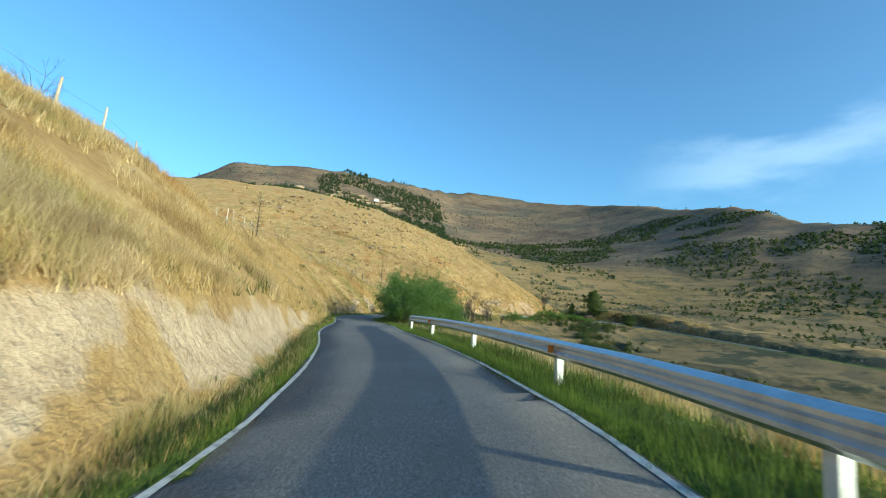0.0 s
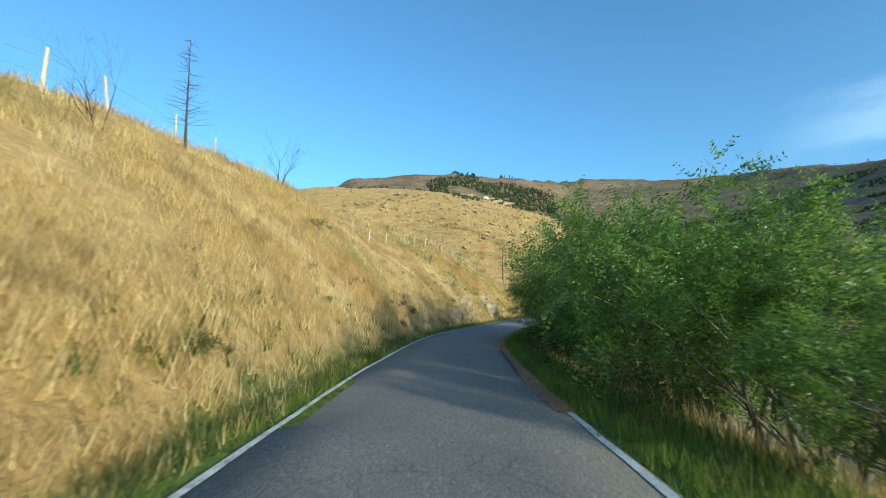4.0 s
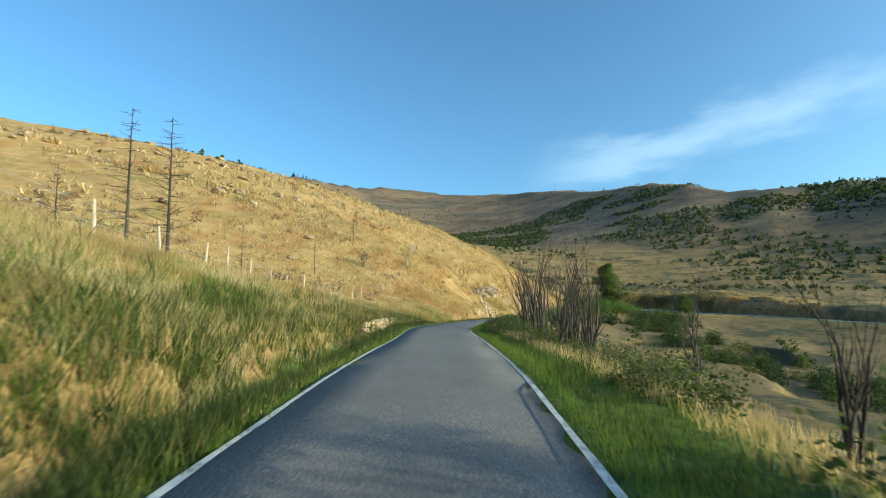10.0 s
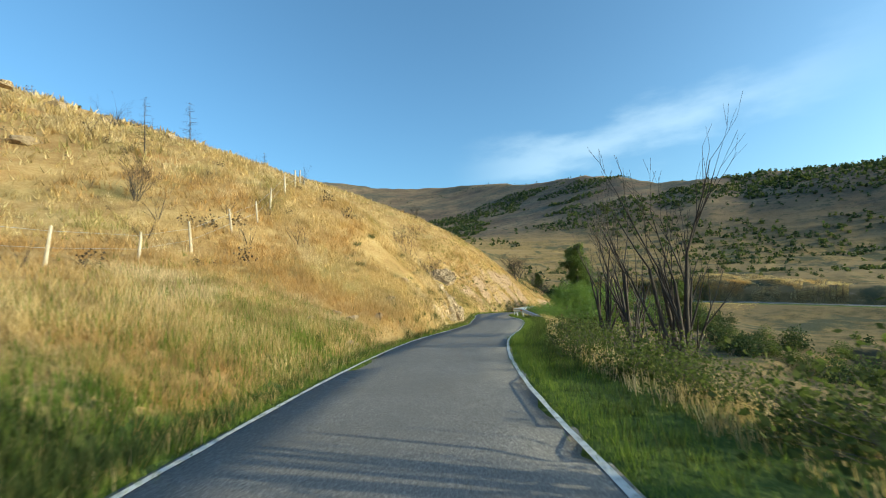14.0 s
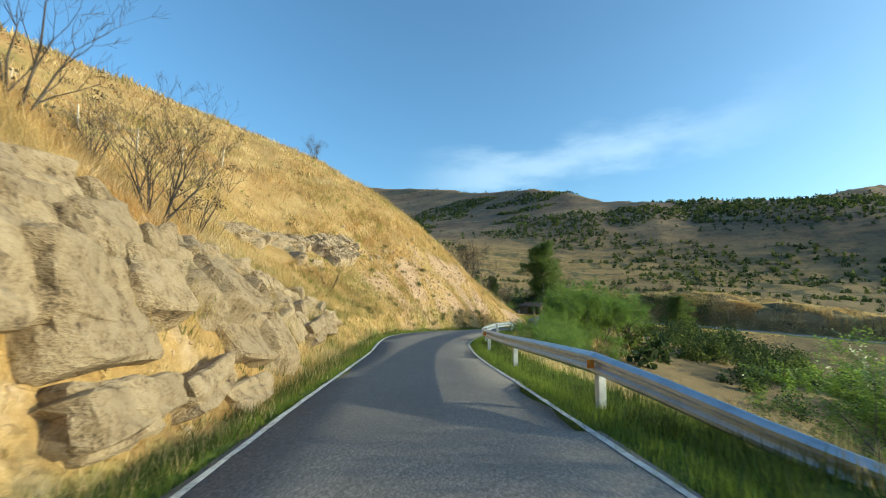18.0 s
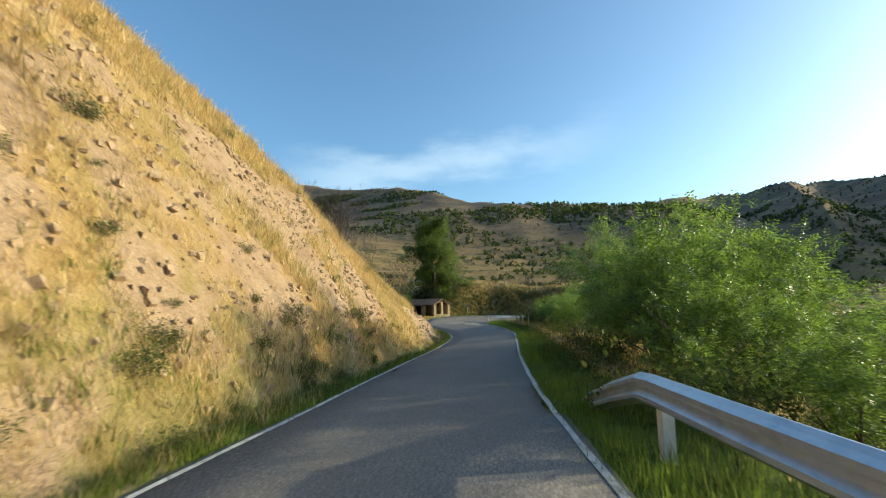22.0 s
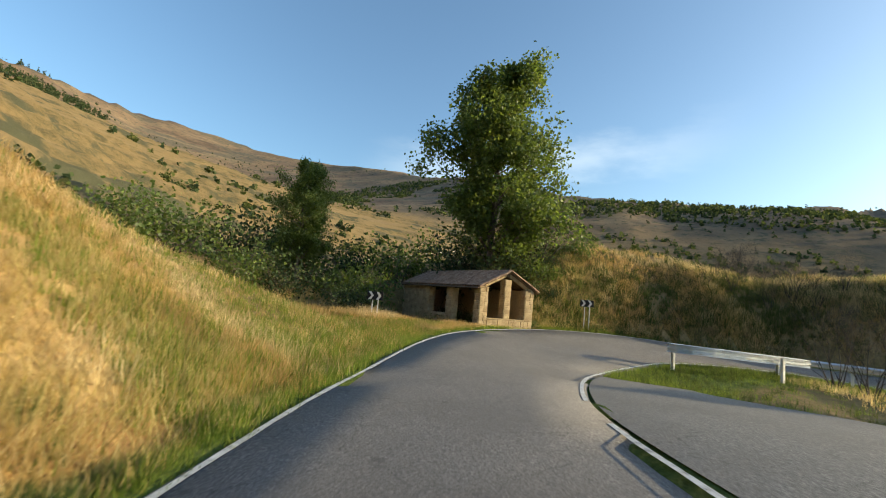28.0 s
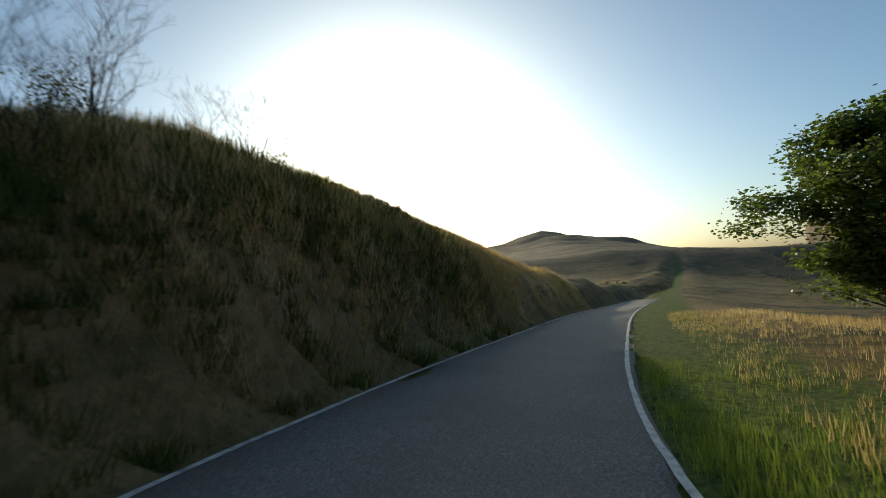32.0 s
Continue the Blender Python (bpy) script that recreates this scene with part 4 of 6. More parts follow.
locust_spots = [(4.35, 1.5, 2.8), (4.6, 2.2, 4.4), (4.85, 2.6, 5.6), (5.15, 2.6, 6.6), (5.5, 2.6, 7.2), (5.85, 2.9, 7.8), (6.2, 3.0, 8.2), (6.5, 3.4, 6.6), (6.8, 3.0, 4.6), (7.25, 3.4, 3.2), (7.65, 2.9, 6.6), (5.3, 5.0, 5.6), (5.7, 5.0, 6.2), (6.15, 5.2, 6.6), (6.55, 4.8, 6.0), (7.55, 2.7, 2.6), (7.9, 2.8, 2.6), (8.3, 3.0, 2.8), (8.7, 3.2, 2.8), (9.15, 3.5, 5.2), (9.5, 3.4, 5.4), (9.8, 4.4, 5.6),
                (18.35, 5.2, 5.2), (18.8, 4.6, 3.6), (20.4, 2.6, 2.3), (20.8, 2.8, 2.8), (21.3, 3.1, 2.8), (21.8, 3.6, 2.2), (22.2, 3.6, 2.3), (22.5, 2.8, 2.1), (22.8, 2.8, 2.6), (23.1, 2.5, 2.7), (23.4, 2.6, 4.3), (23.7, 3.2, 5.4), (24.0, 3.6, 5.2), (24.3, 3.8, 4.8), (24.6, 3.8, 4.8), (24.95, 4.0, 3.6), (24.6, 6.5, 5.4), (23.1, 4.8, 2.0), (23.55, 4.4, 2.2), (23.9, 5.0, 4.4), (22.7, 4.6, 1.9), (23.3, 6.5, 2.0), (22.9, 6.8, 1.8), (25.45, 2.6, 3.0), (25.85, 3.0, 3.4), (26.15, 4.4, 4.0), (26.5, 4.0, 3.4), (26.3, 6.4, 4.4), (26.9, 6.5, 2.8), (27.2, 8.5, 3.0), (26.35, 2.9, 2.4), (26.55, 3.4, 2.8), (26.75, 3.6, 2.6), (26.95, 4.4, 2.8), (27.1, 5.6, 2.6), (26.7, 5.2, 3.4), (27.3, 6.6, 2.6), (26.1, 2.8, 2.6)]
scatter_kind(LOCUSTS, [(*beside(s, o + 0.3 + 0.16 * h), h / 5.9) for s, o, h in locust_spots], "locust_tree",
             lambda s: "tall locust tree with feathered green leaves on the valley verge" if s > 0.75 else "low bushy locust sapling with fresh green feathered leaves", "tree", "locust trees along the valley side")


def bare_kind(seed, tall, stems, spread, depth=3, slim=1.0, kids=(2, 3), up=0.25, fork=0.55, bend=0.12):
    rng = random.Random(seed)
    out, tips = [], []
    for k in range(stems):
        a = 2 * math.pi * (k + rng.random()) / stems
        lean = 0.0 if stems == 1 else spread * rng.uniform(0.4, 1.0)
        limbs(rng, (0.06 * math.cos(a), 0.06 * math.sin(a), -0.3), (lean * math.cos(a), lean * math.sin(a), 1), tall * rng.uniform(0.5, 0.66), 0.055 * slim * tall / 5, depth, fork, out, tips, bend, kids, up, 0.55)
    return out


def split_wood(name, segs, material, limit):
    """Stems and fine branches as two meshes."""
    return wood_mesh(name + "_stem", [g for g in segs if g[2] >= limit], material), wood_mesh(name + "_twigs", [g for g in segs if g[2] < limit], material)


BURNT = [split_wood("burnt_tree", bare_kind(s, 6.0, n, 0.2, 3, 1.45, (1, 2), 0.5, 0.36, 0.07), CHAR, 0.024) for s, n in ((21, 3), (22, 2), (23, 3))]
SHRUBS = [split_wood("bare_shrub", bare_kind(s, 5.0, 4, 0.75, 3, 0.9, (1, 3), 0.15), CHAR, 0.02) for s in (31, 32, 33)]
TWIGGY = [split_wood("small_shrub", bare_kind(s, 5.0, 4, 0.6, 2, 0.9, (2, 4), 0.2), CHAR, 0.02) for s in (34, 35, 36)]
WIDETREE = [split_wood("wide_bare_tree", bare_kind(s, 5.0, 7, 0.58, 4, 1.15, (2, 3), 0.16, 0.6, 0.16), CHAR, 0.02) for s in (43, 44)]
GREYTREE = [split_wood("bare_tree", bare_kind(s, 5.0, 6, 0.5, 3, 0.75, (2, 4), 0.3, 0.6, 0.2), CHAR, 0.02) for s in (41, 42)]


def lone(mesh, name, x, y, scale, turn, label, category, group=""):
    if isinstance(mesh, tuple):
        ob = empty(name)
        for nm, me in zip(("trunk", "branch_crown"), mesh):
            new(nm, me).parent = ob
    else:
        ob = new(name, mesh)
    ob.matrix_world = Matrix.Translation(on_ground(x, y, 0.08)) @ Matrix.Rotation(turn, 4, "Z") @ Matrix.Scale(scale, 4)
    return tagged(ob, label, category, group)


for k, (s, o, h) in enumerate([(11.75, 3.6, 3.9), (12.0, 4.2, 4.4), (12.25, 3.5, 4.0), (12.5, 5.2, 4.8), (12.75, 5.0, 5.8), (12.95, 5.8, 6.4), (13.15, 6.0, 5.6), (13.4, 6.8, 5.8), (13.55, 4.2, 6.6), (13.75, 5.0, 7.4), (14.05, 4.2, 6.2), (14.2, 5.6, 7.0), (15.6, 5.0, 6.6), (15.8, 5.8, 7.4), (16.1, 4.6, 6.2), (16.35, 3.8, 5.6), (16.45, 5.0, 6.0), (17.0, 6.5, 4.5), (10.9, 5.5, 3.2), (11.3, 5.0, 3.6)]):
    x, y = beside(s, o)
    lone(BURNT[k % 3], "burnt_tree", x, y, h / 5.6, k * 1.7, "leafless fire-blackened young tree on the valley verge", "tree", "burnt trees on the valley verge")

rng = random.Random(5)
for k in range(190):
    s, o = rng.uniform(2, 21.5), -rng.choice((rng.uniform(6, 14), rng.uniform(12, 45), rng.uniform(25, 110), rng.uniform(40, 125)))
    x, y = beside(s, o)
    lone(TWIGGY[k % 3], "bare_shrub", x, y, rng.uniform(0.16, 0.36) * (1.5 if o < -25 else 1), rng.uniform(0, 6), "small leafless burnt shrub on the dry slope", "shrub", "burnt shrubs on the slope")
for k, (x, y, h) in enumerate([(-3.4, 51.9, 2.0), (-1.0, 47.0, 2.4), (3.8, 60.5, 1.5), (51.2, 137.4, 2.6), (36.0, 148.6, 3.2), (24.2, 139.4, 3.0), (-10.0, 6.5, 2.2), (-9.0, 16.0, 2.4), (61.0, 147.0, 1.8), (58.0, 141.0, 1.6), (55.0, 150.0, 2.2), (84.0, 158.0, 1.4), (88.5, 159.0, 1.2), (84.3, 159.4, 1.9), (85.4, 160.2, 1.7), (83.2, 158.4, 1.5)]):
    lone(SHRUBS[k % 3], "bare_shrub", x, y, h / 4.6, k * 2.1, "dark leafless burnt shrub on the golden slope", "shrub", "burnt shrubs on the slope")
for k, (s, o, h) in enumerate([(32.0, -3.6, 1.5), (32.2, -3.4, 1.9), (32.35, -2.3, 1.8), (32.55, -3.0, 2.2), (32.7, -2.4, 1.6), (32.9, -3.4, 2.0), (33.1, -2.6, 1.5), (33.3, -2.4, 1.2), (33.6, -2.6, 1.3), (34.0, -2.8, 1.2), (32.3, -4.4, 1.7), (32.45, -4.9, 1.5), (32.6, -4.3, 1.6), (32.75, -4.7, 1.4), (32.2, -5.2, 1.6), (32.85, -4.0, 1.2), (33.0, -4.3, 1.1), (33.15, -3.8, 1.0)]):
    x, y = beside(s, o)
    lone(GREYTREE[k % 2], "bare_shrub", x, y, h / 4.4, k * 0.9, "twiggy leafless shrub on top of the shaded bank", "shrub", "shrubs on the shaded bank")
for k, (x, y, h) in enumerate([(47.0, 131.0, 3.6), (99.5, 172.0, 4.5), (176.0, 178.0, 3.5), (189.7, 176.3, 4.0), (172.5, 191.0, 3.0), (160.0, 186.0, 2.4), (128.8, 167.6, 2.9), (127.6, 166.6, 2.6)]):
    lone(GREYTREE[k % 2], "bare_tree", x, y, h / 4.4, k * 1.3, "leafless grey many-stemmed tree on the bank", "tree", "bare trees on the bank")


for k, (x, y, h) in enumerate([(96.3, 165.1, 4.0), (92.4, 168.2, 6.0), (93.6, 170.6, 5.4), (49.4, 131.4, 2.9), (48.1, 136.5, 2.2), (67.0, 165.5, 2.6), (26.9, 121.6, 2.4), (142.8, 173.4, 2.6), (168.8, 175.5, 4.2), (129.9, 181.6, 4.6)]):
    lone(WIDETREE[k % 2], "bare_tree", x, y, h / 5.4, k * 1.9, "burnt leafless tree with a wide crown of dark twigs", "tree", "bare trees on the bank")


def snag_kind(seed, tall):
    """A dead conifer: one straight mast with short brittle side twigs."""
    rng = random.Random(seed)
    out = []
    for k in range(8):
        out.append((Vector((0, 0, -0.3 + k * tall / 8)), Vector((0.02 * rng.uniform(-1, 1), 0.02 * rng.uniform(-1, 1), -0.3 + (k + 1) * tall / 8)), 0.10 * (1 - k / 9), 0.10 * (1 - (k + 1) / 9)))
    for k in range(64):
        z = tall * (0.2 + 0.75 * rng.random())
        a, l = rng.uniform(0, 6.28), (1 - z / tall) * 1.7 + 0.35
        p = Vector((0, 0, z))
        q = p + Vector((math.cos(a), math.sin(a), rng.uniform(-0.15, 0.35))) * l * 0.55
        e = q + Vector((math.cos(a + rng.uniform(-0.5, 0.5)), math.sin(a + rng.uniform(-0.5, 0.5)), rng.uniform(-0.2, 0.5))) * l * 0.45
        out += [(p, q, 0.018, 0.011), (q, e, 0.011, 0.004)]
        if rng.random() < 0.7:
            out.append((q, q + Vector((rng.uniform(-1, 1), rng.uniform(-1, 1), rng.uniform(-0.2, 0.6))) * l * 0.35, 0.008, 0.003))
    return wood_mesh("dead_conifer", out, CHAR)


SNAG = snag_kind(7, 8.0)
for k, (x, y, h) in enumerate([(6.3, 71.5, 8.2), (8.9, 78.5, 5.4), (9.9, 80.0, 6.0), (-10.5, 11.0, 4.6), (2.5, 92.0, 5.0), (20.0, 118.0, 4.2), (27.0, 128.0, 4.5), (12.0, 104.0, 4.0), (30.0, 140.0, 5.0), (40.0, 160.0, 5.5)]):
    lone(SNAG, "dead_conifer", x, y, h / 8.0, k * 1.1, "tall dead conifer with bare brittle twigs", "tree", "dead conifers on the slope")


# the poplar behind the hut
def poplar():
    rng, nr = random.Random(77), np.random.RandomState(77)
    out, tips = [], []
    p = Vector((0, 0, -0.3))
    for k in range(12):
        q = p + Vector((rng.uniform(-0.22, 0.22), rng.uniform(-0.22, 0.22), 1.4))
        r0, r1 = 0.34 * (1 - k / 13), 0.34 * (1 - (k + 1) / 13)
        out.append((p.copy(), q.copy(), r0, r1))
        if k > 0:
            for _ in range(6 if k < 4 else 5 if k < 9 else 3):
                a = rng.uniform(0, 6.28)
                ln = 2.7 * (1.15, 1.2, 1.35, 1.3, 0.75, 1.2, 1.05, 0.6, 0.95, 0.7, 0.5, 0.35)[k] * rng.uniform(0.55, 1.2)
                limbs(rng, p.lerp(q, rng.random()), (math.cos(a), math.sin(a), 0.55), ln, r1 * 0.4, 2, 0.7, out, tips, 0.18, (2, 3), 0.2, 0.6)
        p = q
    tips.append((p, Vector((0, 0, 1))))
    spots = list(tips)
    for a, b, r0, r1 in out:
        if r0 < 0.05 and rng.random() < 0.9:
            spots.append((a.lerp(b, rng.random()), b - a))
    v, f = blades(nr, spots, 16, 0.23, 0.85, 1.5)
    return wood_mesh("poplar_trunk", out, BARK), fast_mesh("poplar_crown", v, f, 4, POPLAR)


pw, pl = poplar()
tree = plant("poplar_tree", pw, pl, "tall full-leaved poplar standing behind the stone hut", "tree", "")
tree.matrix_world = Matrix.Translation(on_ground(127.3, 183.2)) @ Matrix.Diagonal((0.88, 0.88, 0.82, 1))
tree = plant("dark_tree", pw, pl, "dark slender leafy tree beside the hut's hedge", "tree", "")
tree.matrix_world = Matrix.Translation(on_ground(118.4, 190.0)) @ Matrix.Rotation(2.0, 4, "Z") @ Matrix.Diagonal((0.38, 0.38, 0.42, 1))
tree = plant("roadside_tree", pw, pl, "sunlit leafy young tree above the grass verge", "tree", "")
tree.matrix_world = Matrix.Translation(on_ground(130.4, 155.6)) @ Matrix.Rotation(4.0, 4, "Z") @ Matrix.Diagonal((0.55, 0.55, 0.33, 1))


def bush_kind(seed, leaf, material, wide=1.0):
    """A low leafy thicket, about 1.6 m tall and 2.4 m wide."""
    rng, nr = random.Random(seed), np.random.RandomState(seed)
    out, tips = [], []
    for k in range(9):
        a = rng.uniform(0, 6.28)
        limbs(rng, (0.04 * math.cos(a), 0.04 * math.sin(a), -0.2), (1.0 * math.cos(a), 0.9 * math.sin(a), 0.8), 0.85 * rng.uniform(0.7, 1.2), 0.022, 2, 0.9, out, tips, 0.3, (2, 3), 0.05, 0.65)
    spots = list(tips)
    for a, b, r0, r1 in out:
        spots.append((a.lerp(b, rng.random()), b - a))
    rng.shuffle(spots)
    v, f = blades(nr, spots[:210], 8, leaf * 1.1, 0.7)
    return wood_mesh("bush_stems", out, BARK, 3), fast_mesh("bush_crown", v, f, 4, material)


BRAMBLES = [bush_kind(51, 0.075, BRAMBLE), bush_kind(52, 0.085, BRAMBLE)]
HEDGES = [bush_kind(61, 0.10, POPLAR), bush_kind(62, 0.10, CONIFER)]
rng = random.Random(9)
spots = []
for s, o, h in ([(9.9 + 0.42 * k, rng.uniform(2.2, 4.0), rng.uniform(0.55, 1.1)) for k in range(17)] + [(10.0 + 0.8 * k, rng.uniform(4.5, 7.0), rng.uniform(0.8, 1.4)) for k in range(9)]
                + [(4.7 + 0.15 * k, rng.uniform(1.7, 3.0), rng.uniform(0.55, 1.05)) for k in range(34)] + [(22.9 + 0.32 * k, rng.uniform(1.7, 3.4), rng.uniform(0.5, 1.0)) for k in range(14)]
                + [(10.9 + 0.24 * k, rng.uniform(1.9, 2.7), rng.uniform(0.55, 0.95)) for k in range(26)] + [(25.4 + 0.3 * k, rng.uniform(3.5, 7.5), rng.uniform(0.8, 1.5)) for k in range(8)] + [(30.9, -2.6, 0.4), (31.3, -3.0, 0.45), (31.7, -3.4, 0.4), (32.1, -3.7, 0.5), (32.5, -4.2, 0.7), (32.9, -4.0, 0.6), (33.3, -4.4, 0.6), (30.5, -3.6, 0.7), (30.7, -5.0, 0.8), (30.85, -3.4, 0.5), (31.0, -4.0, 0.5), (30.6, -6.6, 1.0), (30.35, -4.4, 0.7), (30.9, -5.4, 0.6), (31.2, -4.6, 0.5), (31.5, -4.2, 0.5), (31.9, -2.6, 0.4), (32.3, -2.8, 0.5)]):
    spots.append((*beside(s, o), h))
scatter_kind(BRAMBLES, spots, "bramble_bush", "tangled dark green bramble bush on the verge", "bush", "brambles beside the road", seed=4)
spots = [(*beside(rng.uniform(20.5, 24.8), -rng.uniform(1.2, 6.5)), rng.uniform(0.12, 0.34)) for _ in range(46)] + [(*beside(rng.uniform(22.4, 24.0), -rng.uniform(0.8, 1.7)), rng.uniform(0.15, 0.3)) for _ in range(22)] + [(*beside(rng.uniform(3.5, 9.0), -rng.uniform(1.0, 4.5)), rng.uniform(0.12, 0.36)) for _ in range(40)] + [(*beside(rng.uniform(16.5, 20.5), -rng.uniform(0.9, 6.0)), rng.uniform(0.12, 0.34)) for _ in range(40)]
scatter_kind(BRAMBLES, spots, "low_bush", "small olive-green bush on the dry bank", "bush", "low bushes on the dry bank", seed=14)
spots = [(95.3, 164.0, 0.8), (94.0, 165.6, 0.9), (91.2, 166.4, 0.9), (90.2, 164.4, 0.8), (92.6, 163.4, 0.6), (88.6, 161.0, 0.5), (120.0, 186.5, 1.6), (118.6, 184.6, 1.1), (121.0, 189.0, 2.0), (123.0, 191.5, 2.2), (126.5, 190.5, 2.4), (128.6, 187.0, 2.0), (130.0, 184.5, 1.6), (129.8, 181.6, 1.1), (131.5, 183.0, 1.4), (116.5, 187.5, 1.5), (114.0, 187.0, 1.5), (115.5, 191.0, 2.2), (112.0, 190.0, 2.0), (128.0, 179.6, 0.6), (133.0, 181.0, 1.2), (119.5, 193.0, 2.4), (109.5, 188.0, 1.5), (126.6, 181.9, 1.5), (128.2, 181.6, 1.3), (127.2, 183.4, 2.4), (129.6, 180.4, 0.8)]
scatter_kind(HEDGES, spots, "hedge_bush", "dense dark green bush in the hedge round the hut", "bush", "bushes round the hut", seed=6)


# ---- far scrub and trees, as one spread ----
def spread_clumps(name, spots, sizes, leaves, material, label, seed, tall=1.0, grain=1.0):
    nr = np.random.RandomState(seed)
    n = len(spots)
    p = np.repeat(spots, leaves, 0)
    s = np.repeat(sizes, leaves)[:, None]
    off = nr.normal(0, 1, (n * leaves, 3))
    off /= np.linalg.norm(off, axis=1)[:, None]
    off *= nr.uniform(0.35, 1.0, (n * leaves, 1))
    off[:, 2] = np.abs(off[:, 2]) * tall
    c = p + off * s * np.array([0.5, 0.5, 1.0])
    a = nr.normal(0, 1, (n * leaves, 3))
    a /= np.linalg.norm(a, axis=1)[:, None]
    b = np.cross(a, nr.normal(0, 1, (n * leaves, 3)))
    b /= np.linalg.norm(b, axis=1)[:, None] + 1e-9
    w = s * grain * nr.uniform(0.16, 0.34, (n * leaves, 1))
    v = np.stack([c - a * w, c + b * w * 0.8, c + a * w, c - b * w * 0.8], 1).reshape(-1, 3)
    ob = new(name, fast_mesh(name, v, np.arange(len(v)).reshape(-1, 4), 4, material))
    return tagged(ob, label, "vegetation", kind="stuff")


nr = np.random.RandomState(8)
fx, fy = nr.uniform(-260, 620, 26000), nr.uniform(-60, 760, 26000)
fz, _, _, _, fw, fi, fu, fh = land(fx, fy)
thick = fbm(fx, fy, 70, 3, 91) + 0.25 * fbm(fx, fy, 22, 2, 95)
inside = (fu > 9) & (STATION[fi] < 27)
opposite = (fu < -14) & (STATION[fi] > 26)
golden = (fu < -30) & (STATION[fi] <= 26)
pick = (inside & (thick > 0.12)) | (fh > 0.45) | (opposite & (thick > -0.04)) | (golden & (thick > 0.34)) | ((fw > 0.5) & (thick > 0.14) & ~golden)
size = nr.uniform(0.9, 2.2, len(fx)) * (1 + 0.9 * np.clip(np.abs(fu) / 200, 0, 2)) * np.where(inside, 1.2, 0.75)
sp, near_by = np.stack([fx, fy, fz - 0.1], 1)[pick][:12500], (np.abs(fu) < 75)[pick][:12500]
size = size[pick][:12500]
off_, by = ~near_by, near_by
spread_clumps("valley_scrub", sp[off_][::2], size[off_][::2], 14, CONIFER, "dark evergreen scrub over the valley and terraces", 3)
spread_clumps("valley_thicket", sp[off_][1::2], size[off_][1::2], 14, BRAMBLE, "brown and green thickets over the valley and terraces", 4)
spread_clumps("valley_bushes", sp[by][::2], size[by][::2], 70, CONIFER, "dark bushes below the road", 13, 0.9, 0.42)
spread_clumps("valley_brambles", sp[by][1::2], size[by][1::2], 70, BRAMBLE, "green and brown brambles below the road", 14, 0.9, 0.42)
# the dark thicket along the stream below the road
tt = nr.uniform(0, 1, 150)
qx, qy = np.interp(tt, (0, 0.3, 0.6, 0.85, 1), (74, 84, 92, 104, 118)) + nr.normal(0, 3.6, 150), np.interp(tt, (0, 0.3, 0.6, 0.85, 1), (78, 106, 131, 143, 150)) + nr.normal(0, 3.6, 150)
qz = land(qx, qy)[0]
qs = nr.uniform(1.6, 3.6, 150)
spread_clumps("stream_thicket", np.stack([qx, qy, qz - 0.2], 1)[::2], qs[::2], 620, CONIFER, "dense dark evergreen thicket along the stream", 23, 0.9, 0.13)
spread_clumps("stream_brambles", np.stack([qx, qy, qz - 0.2], 1)[1::2], qs[1::2], 620, BRAMBLE, "dense brown-green brambles along the stream", 24, 0.9, 0.13)
# low burnt bushes all over the golden hill
hs, ho = nr.uniform(6, 22.5, 2600), nr.uniform(9, 120, 2600)
hi_ = np.clip(((hs + 3) * PER).astype(int), 0, len(RX) - 1)
hx_, hy_ = RX[hi_] - TY[hi_] * ho, RY[hi_] + TX[hi_] * ho
keep_ = fbm(hx_, hy_, 30, 3, 131) > 0.06 * nr.uniform(-1.5, 3.0, 2600)
hz_ = land(hx_, hy_)[0]
spread_clumps("hillside_scrub", np.stack([hx_, hy_, hz_ - 0.08], 1)[keep_], (0.3 + 1.1 * nr.uniform(0, 1, 2600) ** 2.5 * (1 + ho / 130))[keep_], 80, BURNTSCRUB, "low burnt brown bushes scattered over the golden hill", 25, 0.8, 0.2)
# trees on the far ridges
ang, rad = np.radians(nr.uniform(-25, 135, 5200)), nr.uniform(380, 1150, 5200)
tx, ty = 60 + rad * np.sin(ang), 90 + rad * np.cos(ang)
tz = land(tx, ty)[0]
grove = fbm(tx, ty, 180, 3, 101) > 0.02
spread_clumps("ridge_trees", np.stack([tx, ty, tz], 1)[grove], nr.uniform(1.5, 3.4, 5200)[grove], 16, CONIFER, "dark scattered trees along the far ridges", 5, 1.3)

# the pine wood below the summit
ang, rad = np.radians(nr.uniform(-22, 9, 4200)), nr.uniform(560, 1180, 4200)
tx, ty = 60 + rad * np.sin(ang), 90 + rad * np.cos(ang)
wood_ = (fbm(tx, ty, 120, 3, 103) + 0.012 * (np.degrees(ang) + 6) > -0.08) & ((np.degrees(ang) > -9) | (rad < 830))
spread_clumps("pine_wood", np.stack([tx, ty, land(tx, ty)[0] - 0.5], 1)[wood_], nr.uniform(4.0, 7.5, 4200)[wood_], 26, CONIFER, "dark green pine wood on the slope below the summit", 6, 1.5, 0.8)


